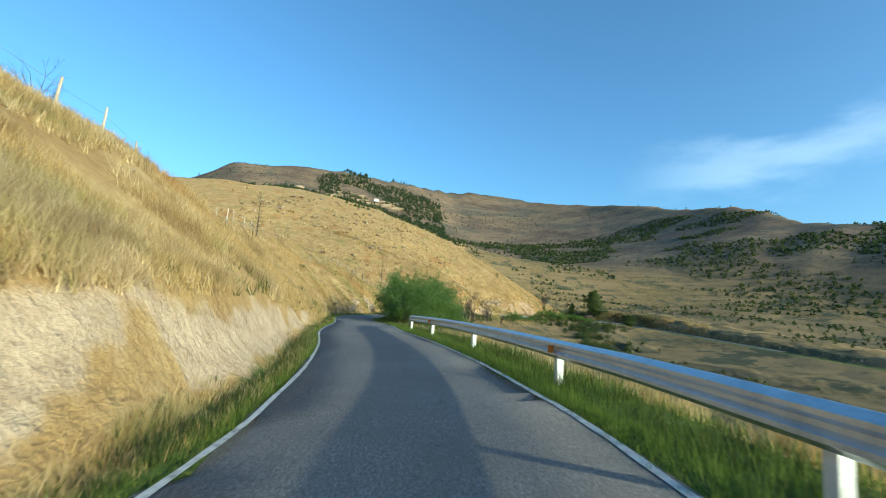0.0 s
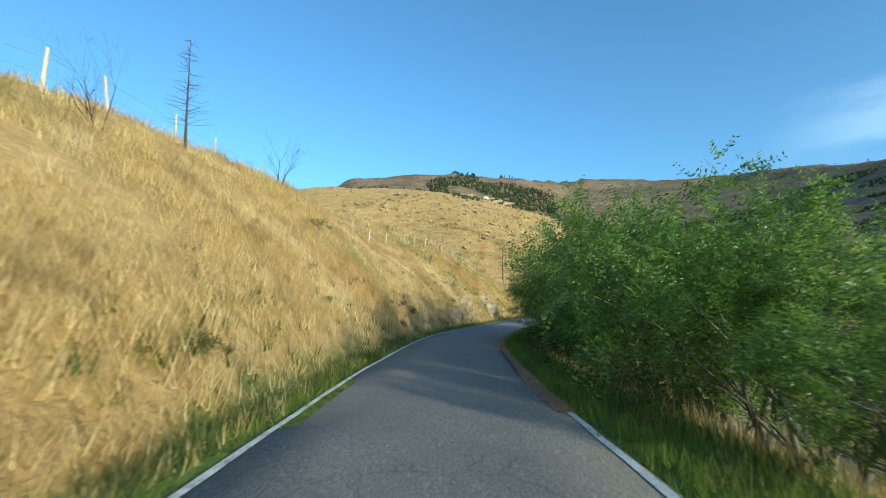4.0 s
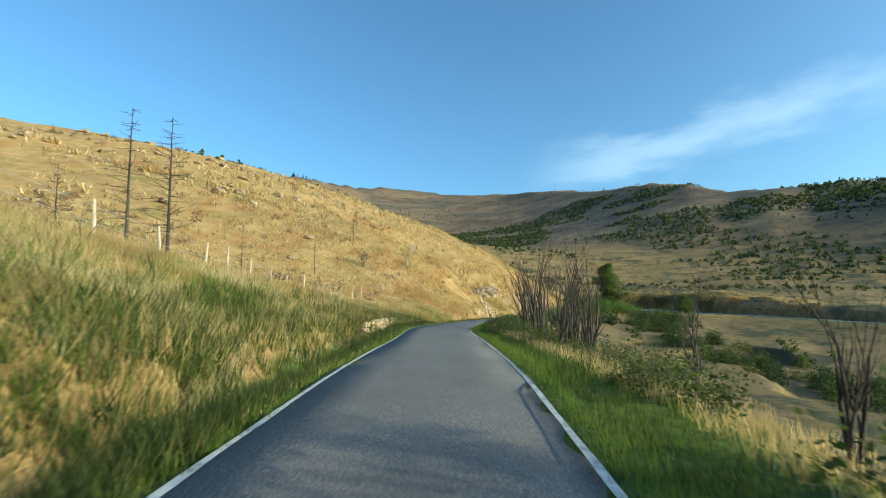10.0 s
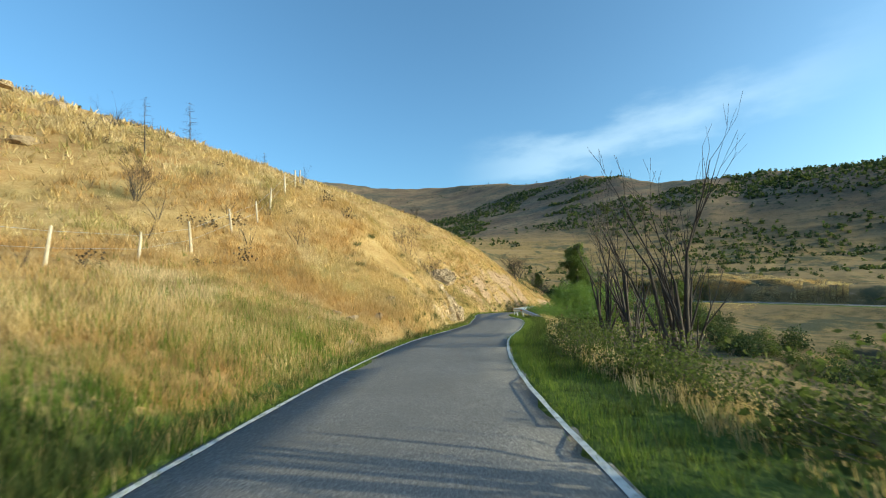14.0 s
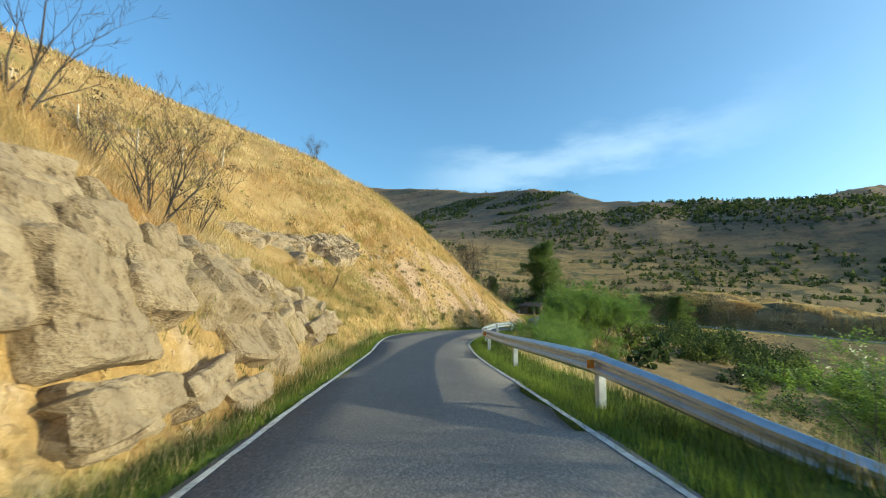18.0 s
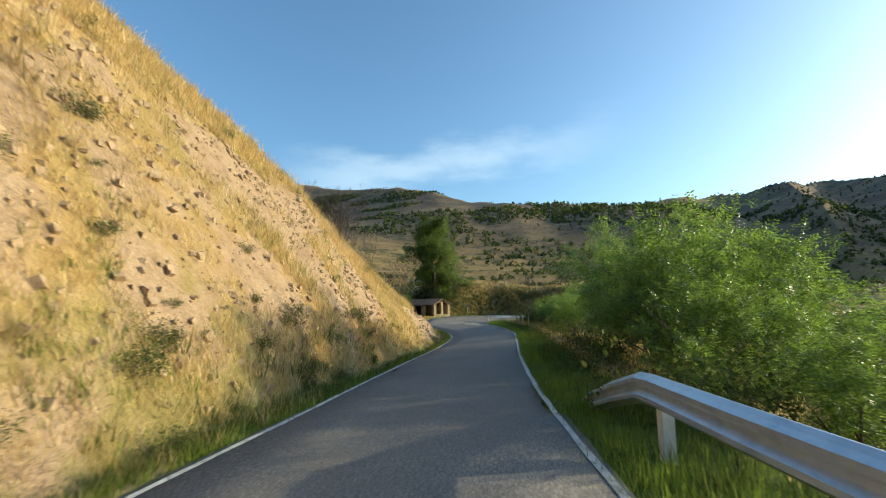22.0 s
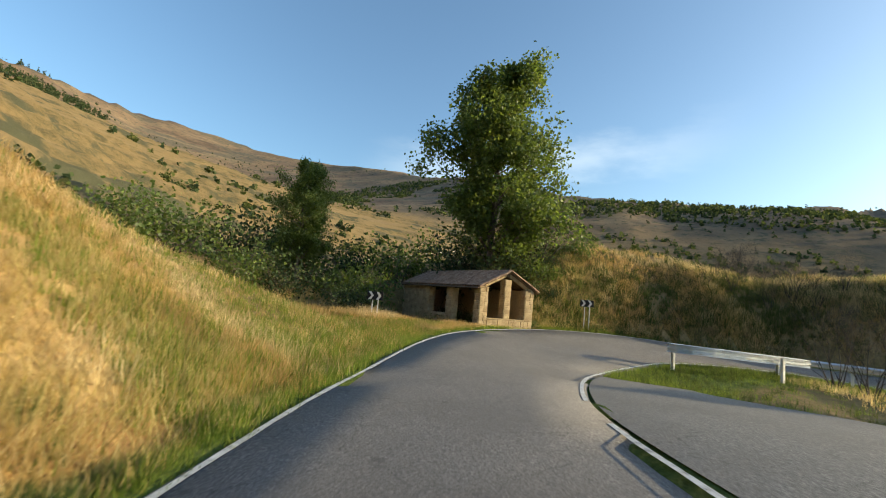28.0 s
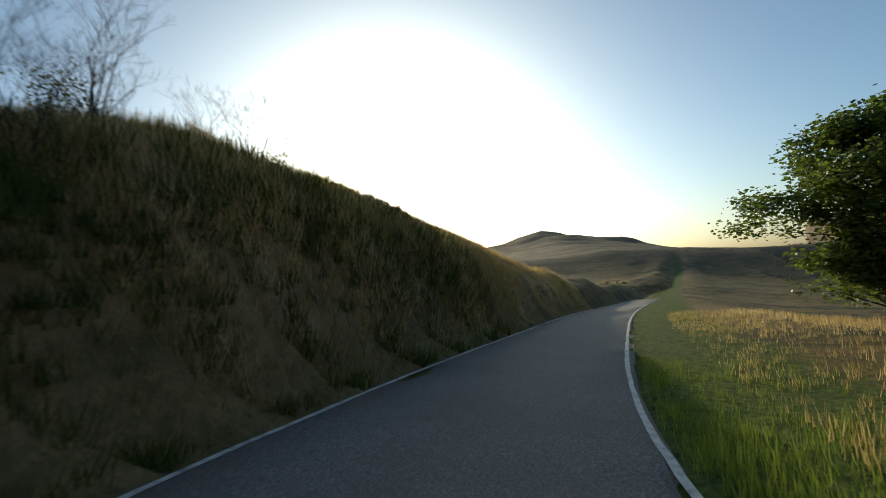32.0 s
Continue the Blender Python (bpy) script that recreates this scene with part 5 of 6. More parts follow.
# ---- rocks ----
def rock_mesh(seed, blocky):
    """A broken, angular boulder about 1 m across."""
    rng = random.Random(seed)
    bm = bmesh.new()
    for _ in range(15):
        v = Vector((rng.uniform(-1, 1), rng.uniform(-1, 1), rng.uniform(-1, 1)))
        k_ = max(abs(v.x), abs(v.y), abs(v.z)) if blocky else v.length
        bm.verts.new(v / k_ * 0.5 * rng.uniform(0.85, 1.0))
    bmesh.ops.convex_hull(bm, input=bm.verts[:])
    bmesh.ops.delete(bm, geom=[v for v in bm.verts if not v.link_faces], context="VERTS")
    bmesh.ops.subdivide_edges(bm, edges=bm.edges[:], cuts=2, use_grid_fill=True)
    off = Vector((seed * 3.1, seed * 1.7, seed))
    for v in bm.verts:
        v.co += v.co.normalized() * (0.05 * noise.noise(v.co * 4 + off) + 0.035 * noise.noise(v.co * 11 + off))
        v.co.x += 0.03 * math.sin(v.co.z * 19 + seed)
    me = bpy.data.meshes.new("rock")
    bm.to_mesh(me)
    bm.free()
    me.materials.append(ROCK)
    return me


ROCKS = [rock_mesh(s, s % 3 > 0) for s in range(2, 8)]


def rock(x, y, z, size, turn, k, label, group, tilt=0.0):
    ob = new("rock", ROCKS[k % 6])
    ob.matrix_world = Matrix.Translation((x, y, z)) @ Matrix.Rotation(turn, 4, "Z") @ Matrix.Rotation(tilt, 4, "X") @ Matrix.Diagonal((*size, 1))
    return tagged(ob, label, "rock", group)


rng = random.Random(15)


def outcrop(first, last, count, off, spread, size, label):
    for k in range(count):
        s = rng.uniform(first, last)
        o = -(off + spread * rng.random())
        x, y = beside(s, o)
        g = ground_z(x, y)
        big = size * rng.uniform(0.55, 1.25)
        i = along(s)
        rock(x, y, g - big * 0.08, (big * rng.uniform(0.9, 1.5), big * rng.uniform(0.6, 0.9), big * rng.uniform(0.7, 1.1)), math.atan2(TY[i], TX[i]) + rng.uniform(-0.3, 0.3), k, label, "rocks in the cut bank", rng.uniform(-0.2, 0.2))


def rock_face(first, last, off, depth, push, label, seed, low=0.0):
    """One continuous broken face of bedrock standing out of the bank."""
    ids = np.arange(first, last, 0.0095)
    vs = np.linspace(0, 1, int(depth / 0.065))
    S, V = np.meshgrid(ids, vs, indexing="ij")
    F_ = (S + 3) * PER
    base = np.clip(F_.astype(int), 0, len(RX) - 2)
    fr = F_ - base
    px, py, hx = (A_[base] * (1 - fr) + A_[base + 1] * fr for A_ in (RX, RY, RH))
    nx_, ny_ = -TY[base], TX[base]
    o = hx + off + V * depth
    X, Y = px + nx_ * o, py + ny_ * o
    Z = land(X, Y)[0].reshape(X.shape)
    run = (S - first) * 8.0
    a = run + 0.5 * fbm(X, Z * 2, 1.3, 3, seed)
    b = V * depth + 0.3 * fbm(X, Y, 1.1, 3, seed + 5)
    row = np.floor(b / 0.8).astype(np.int64)
    au = a / 1.35 + 0.41 * row
    col = np.floor(au).astype(np.int64)
    fa, fb = au - col, b / 0.8 - row
    joint = step(np.minimum(fa, 1 - fa) * 1.35, 0.0, 0.09) * step(np.minimum(fb, 1 - fb) * 0.8, 0.0, 0.06)
    small = lattice(np.floor(a / 0.42 + 0.3 * row).astype(np.int64), np.floor(b / 0.27).astype(np.int64), seed + 9)
    blocks = (0.25 + 0.75 * lattice(col, row, seed)) * joint + 0.16 * small
    span = last - first
    edge = step(S, first, first + 0.12 * span) * (1 - step(S, last - 0.12 * span, last)) * step(V, 0, 0.14) * (1 - step(V, 0.72, 1.0))
    mass = edge * step(fbm(X, Z, 2.2, 3, seed + 3), -0.12, 0.08)
    out_ = push * (mass * (0.35 + blocks) + 0.22 * mass * fbm(X + Y, Z * 1.6, 0.5, 4, seed + 7)) - 0.16 * (1 - mass)
    X, Y, Z = X - nx_ * out_ * 0.75, Y - ny_ * out_ * 0.75, Z + out_ * 0.55 - low * (1 - edge)
    n0, n1 = X.shape
    idx_ = np.arange(n0 * n1).reshape(n0, n1)
    q = np.stack([idx_[:-1, :-1], idx_[:-1, 1:], idx_[1:, 1:], idx_[1:, :-1]], -1).reshape(-1, 4)
    ob = new("rock_outcrop", fast_mesh("rock_outcrop", np.stack([X.ravel(), Y.ravel(), Z.ravel()], 1), q, 4, ROCK))
    return tagged(ob, label, "rock", "rock faces in the bank")


rock_face(6.75, 7.5, 1.0, 1.6, 0.4, "broken pale bedrock face beside the road", 3)
rock_face(20.75, 22.35, 4.8, 4.0, 0.6, "pale rock ledge standing out of the golden bank", 5)
outcrop(6.9, 8.4, 9, 0.9, 1.2, 0.42, "pale weathered rock outcrop in the cut bank")
outcrop(4.9, 6.8, 12, 0.9, 1.2, 0.36, "pale broken rock at the foot of the bank")


def slab_mesh(seed):
    """A flat-faced block of bedded limestone, 1 m in each direction."""
    bm = box_bm(1, 1, 1, (0, 0, -0.5), 0.07, 0.09, random.Random(seed))
    bmesh.ops.subdivide_edges(bm, edges=bm.edges[:], cuts=3, use_grid_fill=True)
    off = Vector((seed * 2.3, seed, seed * 1.1))
    for v in bm.verts:
        v.co += v.co.normalized() * (0.13 * noise.noise(v.co * 2.2 + off) + 0.05 * noise.noise(v.co * 7 + off) - 0.05 * max(0.0, noise.noise(Vector((v.co.x * 2, v.co.y * 2, v.co.z * 9)) + off)))
    me = bpy.data.meshes.new("slab")
    bm.to_mesh(me)
    bm.free()
    me.materials.append(ROCK)
    return me


SLABS = [slab_mesh(s) for s in range(40, 47)]


def rock_ledges(first, last, low, high, label, seed, bare=0.1):
    """Courses of limestone blocks standing out of the bank, with earth and grass between them."""
    root = empty("rock_outcrop")
    r_ = random.Random(seed)
    o, n = low, 0
    while o < high:
        tall = r_.uniform(0.35, 0.95)
        s_ = first + r_.uniform(0, 0.06)
        while s_ < last:
            i = along(s_)
            metre = TN[i] * PER
            ln = r_.uniform(0.4, 1.7)
            mid = s_ + 0.5 * ln / metre
            x, y = beside(mid, -o - r_.uniform(0.1, 0.42))
            x, y = x + TX[along(mid)] * (mid - STATION[along(mid)]) * metre, y + TY[along(mid)] * (mid - STATION[along(mid)]) * metre
            if float(fbm([x], [y], 2.3, 2, seed)[0]) + 0.12 * r_.uniform(-1, 1) > -bare:
                ob = new("block", SLABS[n % 7])
                ob.parent = root
                ob.matrix_basis = Matrix.Translation((x, y, ground_z(x, y) - r_.uniform(0.1, 0.3) * tall)) @ Matrix.Rotation(math.atan2(TY[i], TX[i]) + r_.uniform(-0.28, 0.28) + (math.pi if n % 2 else 0), 4, "Z") @ Matrix.Rotation((0.4 if n % 2 else -0.4) + r_.uniform(-0.2, 0.2), 4, "X") @ Matrix.Rotation(r_.uniform(-0.14, 0.14), 4, "Y") @ Matrix.Diagonal((ln * 1.05, r_.uniform(0.7, 1.0), tall * 1.15, 1))
                n += 1
            s_ += ln / metre
        o += tall * 0.72
    return tagged(root, label, "rock", "rock faces in the bank")


rock_ledges(7.78, 8.06, 1.35, 2.5, "weathered pale limestone ledge in the grassy bank", 74, 0.3)
rock_ledges(17.8, 18.55, 1.1, 2.4, "pale broken limestone ledges in the road cut", 71, -0.02)
rock_ledges(18.5, 19.3, 1.0, 2.8, "broad broken limestone face in the road cut", 72, 0.12)
rock_ledges(19.55, 20.3, 1.5, 3.8, "bedded limestone blocks above the grassy verge", 73, 0.02)
rock_face(17.7, 18.7, 0.9, 2.3, 0.32, "pale earthy bedrock in the road cut", 4)
rock_face(18.45, 19.5, 0.85, 2.8, 0.42, "pale earthy bedrock in the road cut", 12)
rock_face(19.4, 20.45, 1.3, 3.2, 0.36, "pale earthy bedrock above the verge", 8)
outcrop(20.4, 22.6, 9, 4.0, 3.4, 0.6, "pale rock ledge high on the dry bank")


def rubble(first, last, count, off, spread, size, label, seed):
    """Small angular stones lying in the bank, too many to count."""
    r_ = np.random.RandomState(seed)
    ids = r_.randint(along(first), along(last), count)
    o = -(RH[ids] + off + spread * r_.rand(count))
    jit = r_.uniform(-0.4, 0.4, count)
    x, y = RX[ids] + TY[ids] * o + TX[ids] * jit, RY[ids] - TX[ids] * o + TY[ids] * jit
    z = land(x, y)[0]
    unit = np.array([(sx, sy, sz) for sz in (-1, 1) for sy in (-1, 1) for sx in (-1, 1)]) * 0.5
    big = size * (0.4 + 1.3 * r_.rand(count) ** 2.5)
    v = unit[None] * r_.uniform(0.55, 1.15, (count, 8, 3)) * (big[:, None] * r_.uniform(0.6, 1.3, (count, 3)))[:, None]
    a, b = r_.uniform(0, 6.28, count)[:, None], r_.uniform(-0.7, 0.7, count)[:, None]
    yy, zz = v[:, :, 1] * np.cos(b) - v[:, :, 2] * np.sin(b), v[:, :, 1] * np.sin(b) + v[:, :, 2] * np.cos(b)
    xx, yy = v[:, :, 0] * np.cos(a) - yy * np.sin(a), v[:, :, 0] * np.sin(a) + yy * np.cos(a)
    v = np.stack([xx + x[:, None], yy + y[:, None], zz + (z + 0.15 * big)[:, None]], 2).reshape(-1, 3)
    quads = np.array([(0, 2, 3, 1), (4, 5, 7, 6), (0, 1, 5, 4), (2, 6, 7, 3), (0, 4, 6, 2), (1, 3, 7, 5)])
    f = (quads[None] + 8 * np.arange(count)[:, None, None]).reshape(-1, 4)
    return tagged(new("rubble", fast_mesh("rubble", v, f, 4, EARTHSTONE)), label, "stones", kind="stuff")


rubble(21.6, 24.6, 3000, 0.8, 5.2, 0.085, "small angular stones weathering out of the dry bank", 81)
rubble(24.2, 27.3, 700, 0.6, 2.2, 0.075, "small pale stones in the crumbling foot of the bank", 82)
rubble(17.6, 20.6, 600, 0.8, 3.6, 0.09, "small broken stones below the rock cut", 83)
outcrop(20.9, 24.4, 60, 0.7, 4.6, 0.26, "loose pale stone on the dry bank")
outcrop(0.0, 6.5, 24, 1.2, 5.0, 0.24, "small loose stone on the dry bank")
outcrop(15.5, 17.4, 12, 0.9, 2.4, 0.5, "pale stone in the grassy bank")
outcrop(24.8, 27.2, 22, 0.7, 1.3, 0.16, "small pale stone at the foot of the bank")
for k in range(130):
    s, o = rng.uniform(6, 22), -rng.uniform(18, 125)
    x, y = beside(s, o)
    b = rng.uniform(0.5, 1.5) * (1 + abs(o) / 110)
    rock(x, y, ground_z(x, y) + 0.1 * b, (b * 1.3, b, b * 0.7), rng.uniform(0, 6), k, "pale boulder lying on the golden hillside", "boulders on the hillside")
for k in range(26):
    a, r = radians(rng.uniform(-14, 2)), rng.uniform(790, 850)
    x, y = 60 + r * math.sin(a), 90 + r * math.cos(a)
    b = rng.uniform(9, 17)
    rock(x, y, ground_z(x, y), (b * 1.8, b, b * 0.7), -a, k, "pale cliff band near the far summit", "cliffs near the summit")


# ---- dry-stone retaining wall ----
def stone_mesh(seed, bevel, rough):
    rng_ = random.Random(seed)
    bm = box_bm(1, 1, 1, (0, 0, -0.5), bevel, rough, rng_)
    me = bpy.data.meshes.new("stone")
    bm.to_mesh(me)
    bm.free()
    me.materials.append(STONE)
    return me


STONES = [stone_mesh(s, 0.12, 0.10) for s in range(6)]
DRESSED = [stone_mesh(s + 20, 0.09, 0.075) for s in range(6)]


def stone(parent, m, k, name="stone", kinds=STONES):
    ob = new(name, kinds[k % 6])
    ob.parent = parent
    ob.matrix_basis = m
    return ob


wall = empty("retaining_wall")
k = 0
for course in range(7):
    s = 11.75 + 0.02 * course
    while s < 13.05:
        i = along(s)
        ln = rng.uniform(0.09, 0.25)
        whole = 0.93 if 12.0 + 0.05 * course < s < 13.05 - 0.06 * course else 0.25
        if rng.random() < whole and (s > 11.9 or course > 1):
            x, y = beside(s, -(0.88 + 0.05 * course + rng.uniform(-0.05, 0.05)))
            x, y = x + TX[i] * (s - STATION[i]) * TN[i] * PER, y + TY[i] * (s - STATION[i]) * TN[i] * PER
            z = RZ[i] - RH[i] * RTAN[i] + 0.05 + course * 0.098 + rng.uniform(-0.03, 0.03)
            stone(wall, Matrix.Translation((x, y, z)) @ Matrix.Rotation(math.atan2(TY[i], TX[i]) + rng.uniform(-0.3, 0.3), 4, "Z") @ Matrix.Rotation(rng.uniform(-0.2, 0.2), 4, "X") @ Matrix.Rotation(rng.uniform(-0.2, 0.2), 4, "Y") @ Matrix.Diagonal((ln, rng.uniform(0.2, 0.3), rng.uniform(0.08, 0.135), 1)), k)
            k += 1
        s += ln / (TN[i] * PER)
tagged(wall, "low dry-stone retaining wall of rough pale stones", "wall")


# ---- fence on the slope ----
fence = empty("fence")
post_me = bpy.data.meshes.new("fence_post")
bm = bmesh.new()
bmesh.ops.create_cone(bm, cap_ends=True, segments=7, radius1=0.06, radius2=0.048, depth=1.55)
for v in bm.verts:
    v.co += Vector((0.012 * noise.noise(v.co * 9), 0.012 * noise.noise(v.co * 7 + Vector((3, 1, 2))), 0.5))
bm.to_mesh(post_me)
bm.free()
post_me.materials.append(WEATHERED)
tops_, s = [], 1.2
while s < 21.8:
    o = -float(np.interp(s, (1, 3, 6, 9, 12, 14, 16, 18, 20, 22), (12, 10.5, 10, 8.5, 8.0, 8.5, 9.5, 12.5, 14.5, 15.5)))
    x, y = beside(s, o)
    p = on_ground(x, y, 0.02)
    ob = new("post", post_me)
    ob.parent = fence
    ob.matrix_basis = Matrix.Translation(p) @ Matrix.Rotation(rng.uniform(-0.1, 0.1), 4, "X") @ Matrix.Rotation(rng.uniform(-0.1, 0.1), 4, "Y") @ Matrix.Scale(rng.uniform(0.9, 1.1), 4)
    tops_.append(p)
    i = along(s)
    s += rng.uniform(2.3, 3.1) / max(TN[i] * PER, 5)
for h in (0.55, 1.05):
    v, f = sweep([p + Vector((0, 0, h)) for p in tops_], ((-0.004, -0.004), (0.004, -0.004), (0.004, 0.004), (-0.004, 0.004)))
    bare("wire", v, f, ZINC, fence)
tagged(fence, "pale weathered wooden post fence with wire along the slope", "fence")
back_fence = empty("fence")
tops_ = []
for k in range(26):
    x, y = 119 + k * 2.6, 196.5 - 0.018 * k * k - 0.42 * k + rng.uniform(-0.4, 0.4)
    p = on_ground(x, y, 0.02)
    ob = new("post", post_me)
    ob.parent = back_fence
    ob.matrix_basis = Matrix.Translation(p) @ Matrix.Rotation(rng.uniform(-0.1, 0.1), 4, "X") @ Matrix.Scale(rng.uniform(0.8, 1.0), 4)
    tops_.append(p)
v, f = sweep([p + Vector((0, 0, 0.85)) for p in tops_], ((-0.004, -0.004), (0.004, -0.004), (0.004, 0.004), (-0.004, 0.004)))
bare("wire", v, f, ZINC, back_fence)
tagged(back_fence, "grey wooden post fence along the terrace above the bend", "fence")
for k, (s, o) in enumerate(((26.55, 1.6), (26.75, 1.9), (26.95, 2.6), (26.3, 1.5))):
    x, y = beside(s, o)
    bm = box_bm(0.05, 0.03, 1.0, (0, 0, 0), 0.008)
    ob = part("marker_stake", bm, WEATHERED, None)
    ob.matrix_world = Matrix.Translation(on_ground(x, y)) @ Matrix.Rotation(0.06 * k - 0.1, 4, "X")
    tagged(ob, "thin pale stake standing in the verge", "stake", "stakes in the verge")


# ---- the stone hut ----
HUT_W, HUT_L, EAVE, APEX = 3.1, 8.4, 2.2, 2.98
hb = radians(17)
hut_ax, hut_ay = Vector((math.cos(hb), -math.sin(hb), 0)), Vector((math.sin(hb), math.cos(hb), 0))
hut_foot = Vector((HUT_X, HUT_Y, HUT_Z))
hut_m = Matrix(((hut_ax.x, hut_ay.x, 0, hut_foot.x), (hut_ax.y, hut_ay.y, 0, hut_foot.y), (0, 0, 1, hut_foot.z), (0, 0, 0, 1)))
hut = empty("roadside_hut", hut_m)
tagged(hut, "open-fronted roadside hut of tan stone with a clay tile roof", "hut")
krand = random.Random(25)


def masonry(name, x0, x1, y0, y1, z0, z1, faces="xXyY", label=""):
    """A wall block: a mortar core with stones set on its outer faces, a little proud."""
    core = part(name, box_bm(x1 - x0 - 0.03, y1 - y0 - 0.03, z1 - z0 - 0.01, ((x0 + x1) / 2, (y0 + y1) / 2, z0)), MORTAR, hut, label)
    n = 0
    for face in faces:
        lo, hi = (y0, y1) if face in "xX" else (x0, x1)
        z = z0
        while z < z1 - 0.05:
            h = min(krand.uniform(0.15, 0.27), z1 - z)
            if z1 - z - h < 0.08:
                h = z1 - z
            a = lo
            while a < hi - 0.02:
                ln = min(krand.uniform(0.18, 0.46), hi - a)
                if hi - a - ln < 0.12:
                    ln = hi - a
                c = a + ln / 2
                out = krand.uniform(-0.004, 0.012)
                if face in "xX":
                    px = x0 + 0.03 - out if face == "x" else x1 - 0.03 + out
                    m = Matrix.Translation((px, c, z + h / 2)) @ Matrix.Diagonal((0.09, ln - 0.012, h - 0.012, 1))
                else:
                    py = y0 + 0.03 - out if face == "y" else y1 - 0.03 + out
                    m = Matrix.Translation((c, py, z + h / 2)) @ Matrix.Diagonal((ln - 0.012, 0.09, h - 0.012, 1))
                stone(core, m, n, kinds=DRESSED)
                n += 1
                a += ln
            z += h
    return core


T = 0.38
masonry("corner_pier", 0, 0.45, 0, 0.45, 0, EAVE, "xXy")
masonry("sill_wall", 0.45, 2.6, 0, T, 0, 0.72, "y")
part("sill", box_bm(2.15, T + 0.06, 0.07, (1.525, T / 2 - 0.01, 0.72), 0.012, 0.006, krand), STONE, hut, "worn flat stone sill")
masonry("middle_pier", 1.36, 1.72, 0.0, T, 0.79, 2.62, "xXy")
masonry("corner_pier", 2.6, HUT_W, 0, T, 0, EAVE, "xXy")
masonry("gable_shoulder", 2.72, HUT_W, 0.01, T - 0.01, EAVE - 0.001, EAVE + 0.1, "y")
masonry("side_pier", 0, T, 2.5, 3.05, 0, 2.05, "xy")
masonry("side_low_wall", 0.02, T - 0.02, 0.45, 2.5, 0, 0.42, "x")
masonry("side_pier", 0, T, 5.0, 5.5, 0, 2.05, "xy")
masonry("side_low_wall", 0.02, T - 0.02, 3.05, 5.0, 0, 0.75, "x")
masonry("side_wall", 0, T, 5.5, HUT_L, 0, 2.1, "x")
masonry("far_wall", HUT_W - T, HUT_W, T, HUT_L, 0, EAVE, "X")
masonry("back_wall", T, HUT_W - T, HUT_L - T, HUT_L, 0, EAVE, "")
part("floor_slab", box_bm(HUT_W - 2 * T, HUT_L - 2 * T, 0.08, (HUT_W / 2, HUT_L / 2, -0.02)), MORTAR, hut)
part("bench", box_bm(0.4, 1.8, 0.42, (HUT_W - T - 0.25, 2.0, 0.06), 0.02), STONE, hut, "plain stone bench")
# timbers
slope_a = math.atan2(APEX - EAVE, HUT_W / 2)
slope_l = math.hypot(APEX - EAVE, HUT_W / 2)
part("eave_beam", box_bm(0.2, HUT_L, 0.16, (T / 2, HUT_L / 2, 2.08), 0.01), OLDWOOD, hut, "dark weathered eave beam")
part("ridge_beam", box_bm(0.16, HUT_L, 0.18, (HUT_W / 2, HUT_L / 2, APEX - 0.26), 0.01), OLDWOOD, hut)
for sg in (-1, 1):
    for y in (0.12, 1.6, 3.1, 4.6, 6.1, 7.6):
        bm = box_bm(slope_l + 0.15, 0.14, 0.15, (0, 0, -0.17), 0.01)
        o = part("rafter", bm, STONE if y < 0.2 else OLDWOOD, hut, "pale stone gable edge" if y < 0.2 else "")
        o.matrix_local = Matrix.Translation((HUT_W / 2 + sg * HUT_W / 4, y, (APEX + EAVE) / 2)) @ Matrix.Rotation(sg * slope_a, 4, "Y")
    bm = box_bm(slope_l + 0.3, HUT_L + 0.3, 0.035, (sg * 0.11, HUT_L / 2, -0.02))
    deck = part("roof", bm, OLDWOOD, hut, "old clay tile roof slope")
    deck.matrix_local = Matrix.Translation((HUT_W / 2 + sg * HUT_W / 4, 0, (APEX + EAVE) / 2)) @ Matrix.Rotation(sg * slope_a, 4, "Y")
    # barrel tiles
    if sg == -1:
        tile_me = bpy.data.meshes.new("roof_tile")
        bm = bmesh.new()
        rings = []
        for q, (x, r) in enumerate(((-0.26, 0.095), (0.26, 0.125))):
            ring = []
            for j in range(6):
                a = math.pi * j / 5
                ring.append((bm.verts.new((x, r * math.cos(a), r * math.sin(a) * 0.75)), bm.verts.new((x, (r - 0.016) * math.cos(a), (r - 0.016) * math.sin(a) * 0.75))))
            rings.append(ring)
        for j in range(5):
            for e in (0, 1):
                q4 = (rings[0][j][e], rings[1][j][e], rings[1][j + 1][e], rings[0][j + 1][e])
                bm.faces.new(q4 if e else q4[::-1])
            bm.faces.new((rings[1][j][0], rings[1][j + 1][0], rings[1][j + 1][1], rings[1][j][1]))
        bm.to_mesh(tile_me)
        bm.free()
        tile_me.materials.append(TILE)
    for row in range(4):
        for col in range(35):
            ob = new("roof_tile", tile_me)
            ob.parent = deck
            along_ = -slope_l / 2 + 0.24 + row * 0.46 + krand.uniform(-0.02, 0.02)
            ob.matrix_basis = Matrix.Translation((sg * along_, -0.12 + col * 0.247 + krand.uniform(-0.012, 0.012), 0.03 + 0.012 * krand.random())) @ Matrix.Rotation(0 if sg > 0 else math.pi, 4, "Z") @ Matrix.Rotation(0.05, 4, "Y") @ Matrix.Rotation(krand.uniform(-0.05, 0.05), 4, "Z")
ridge = part("roof_ridge", box_bm(0.1, HUT_L + 0.2, 0.05, (HUT_W / 2, HUT_L / 2, APEX - 0.01)), MORTAR, hut)
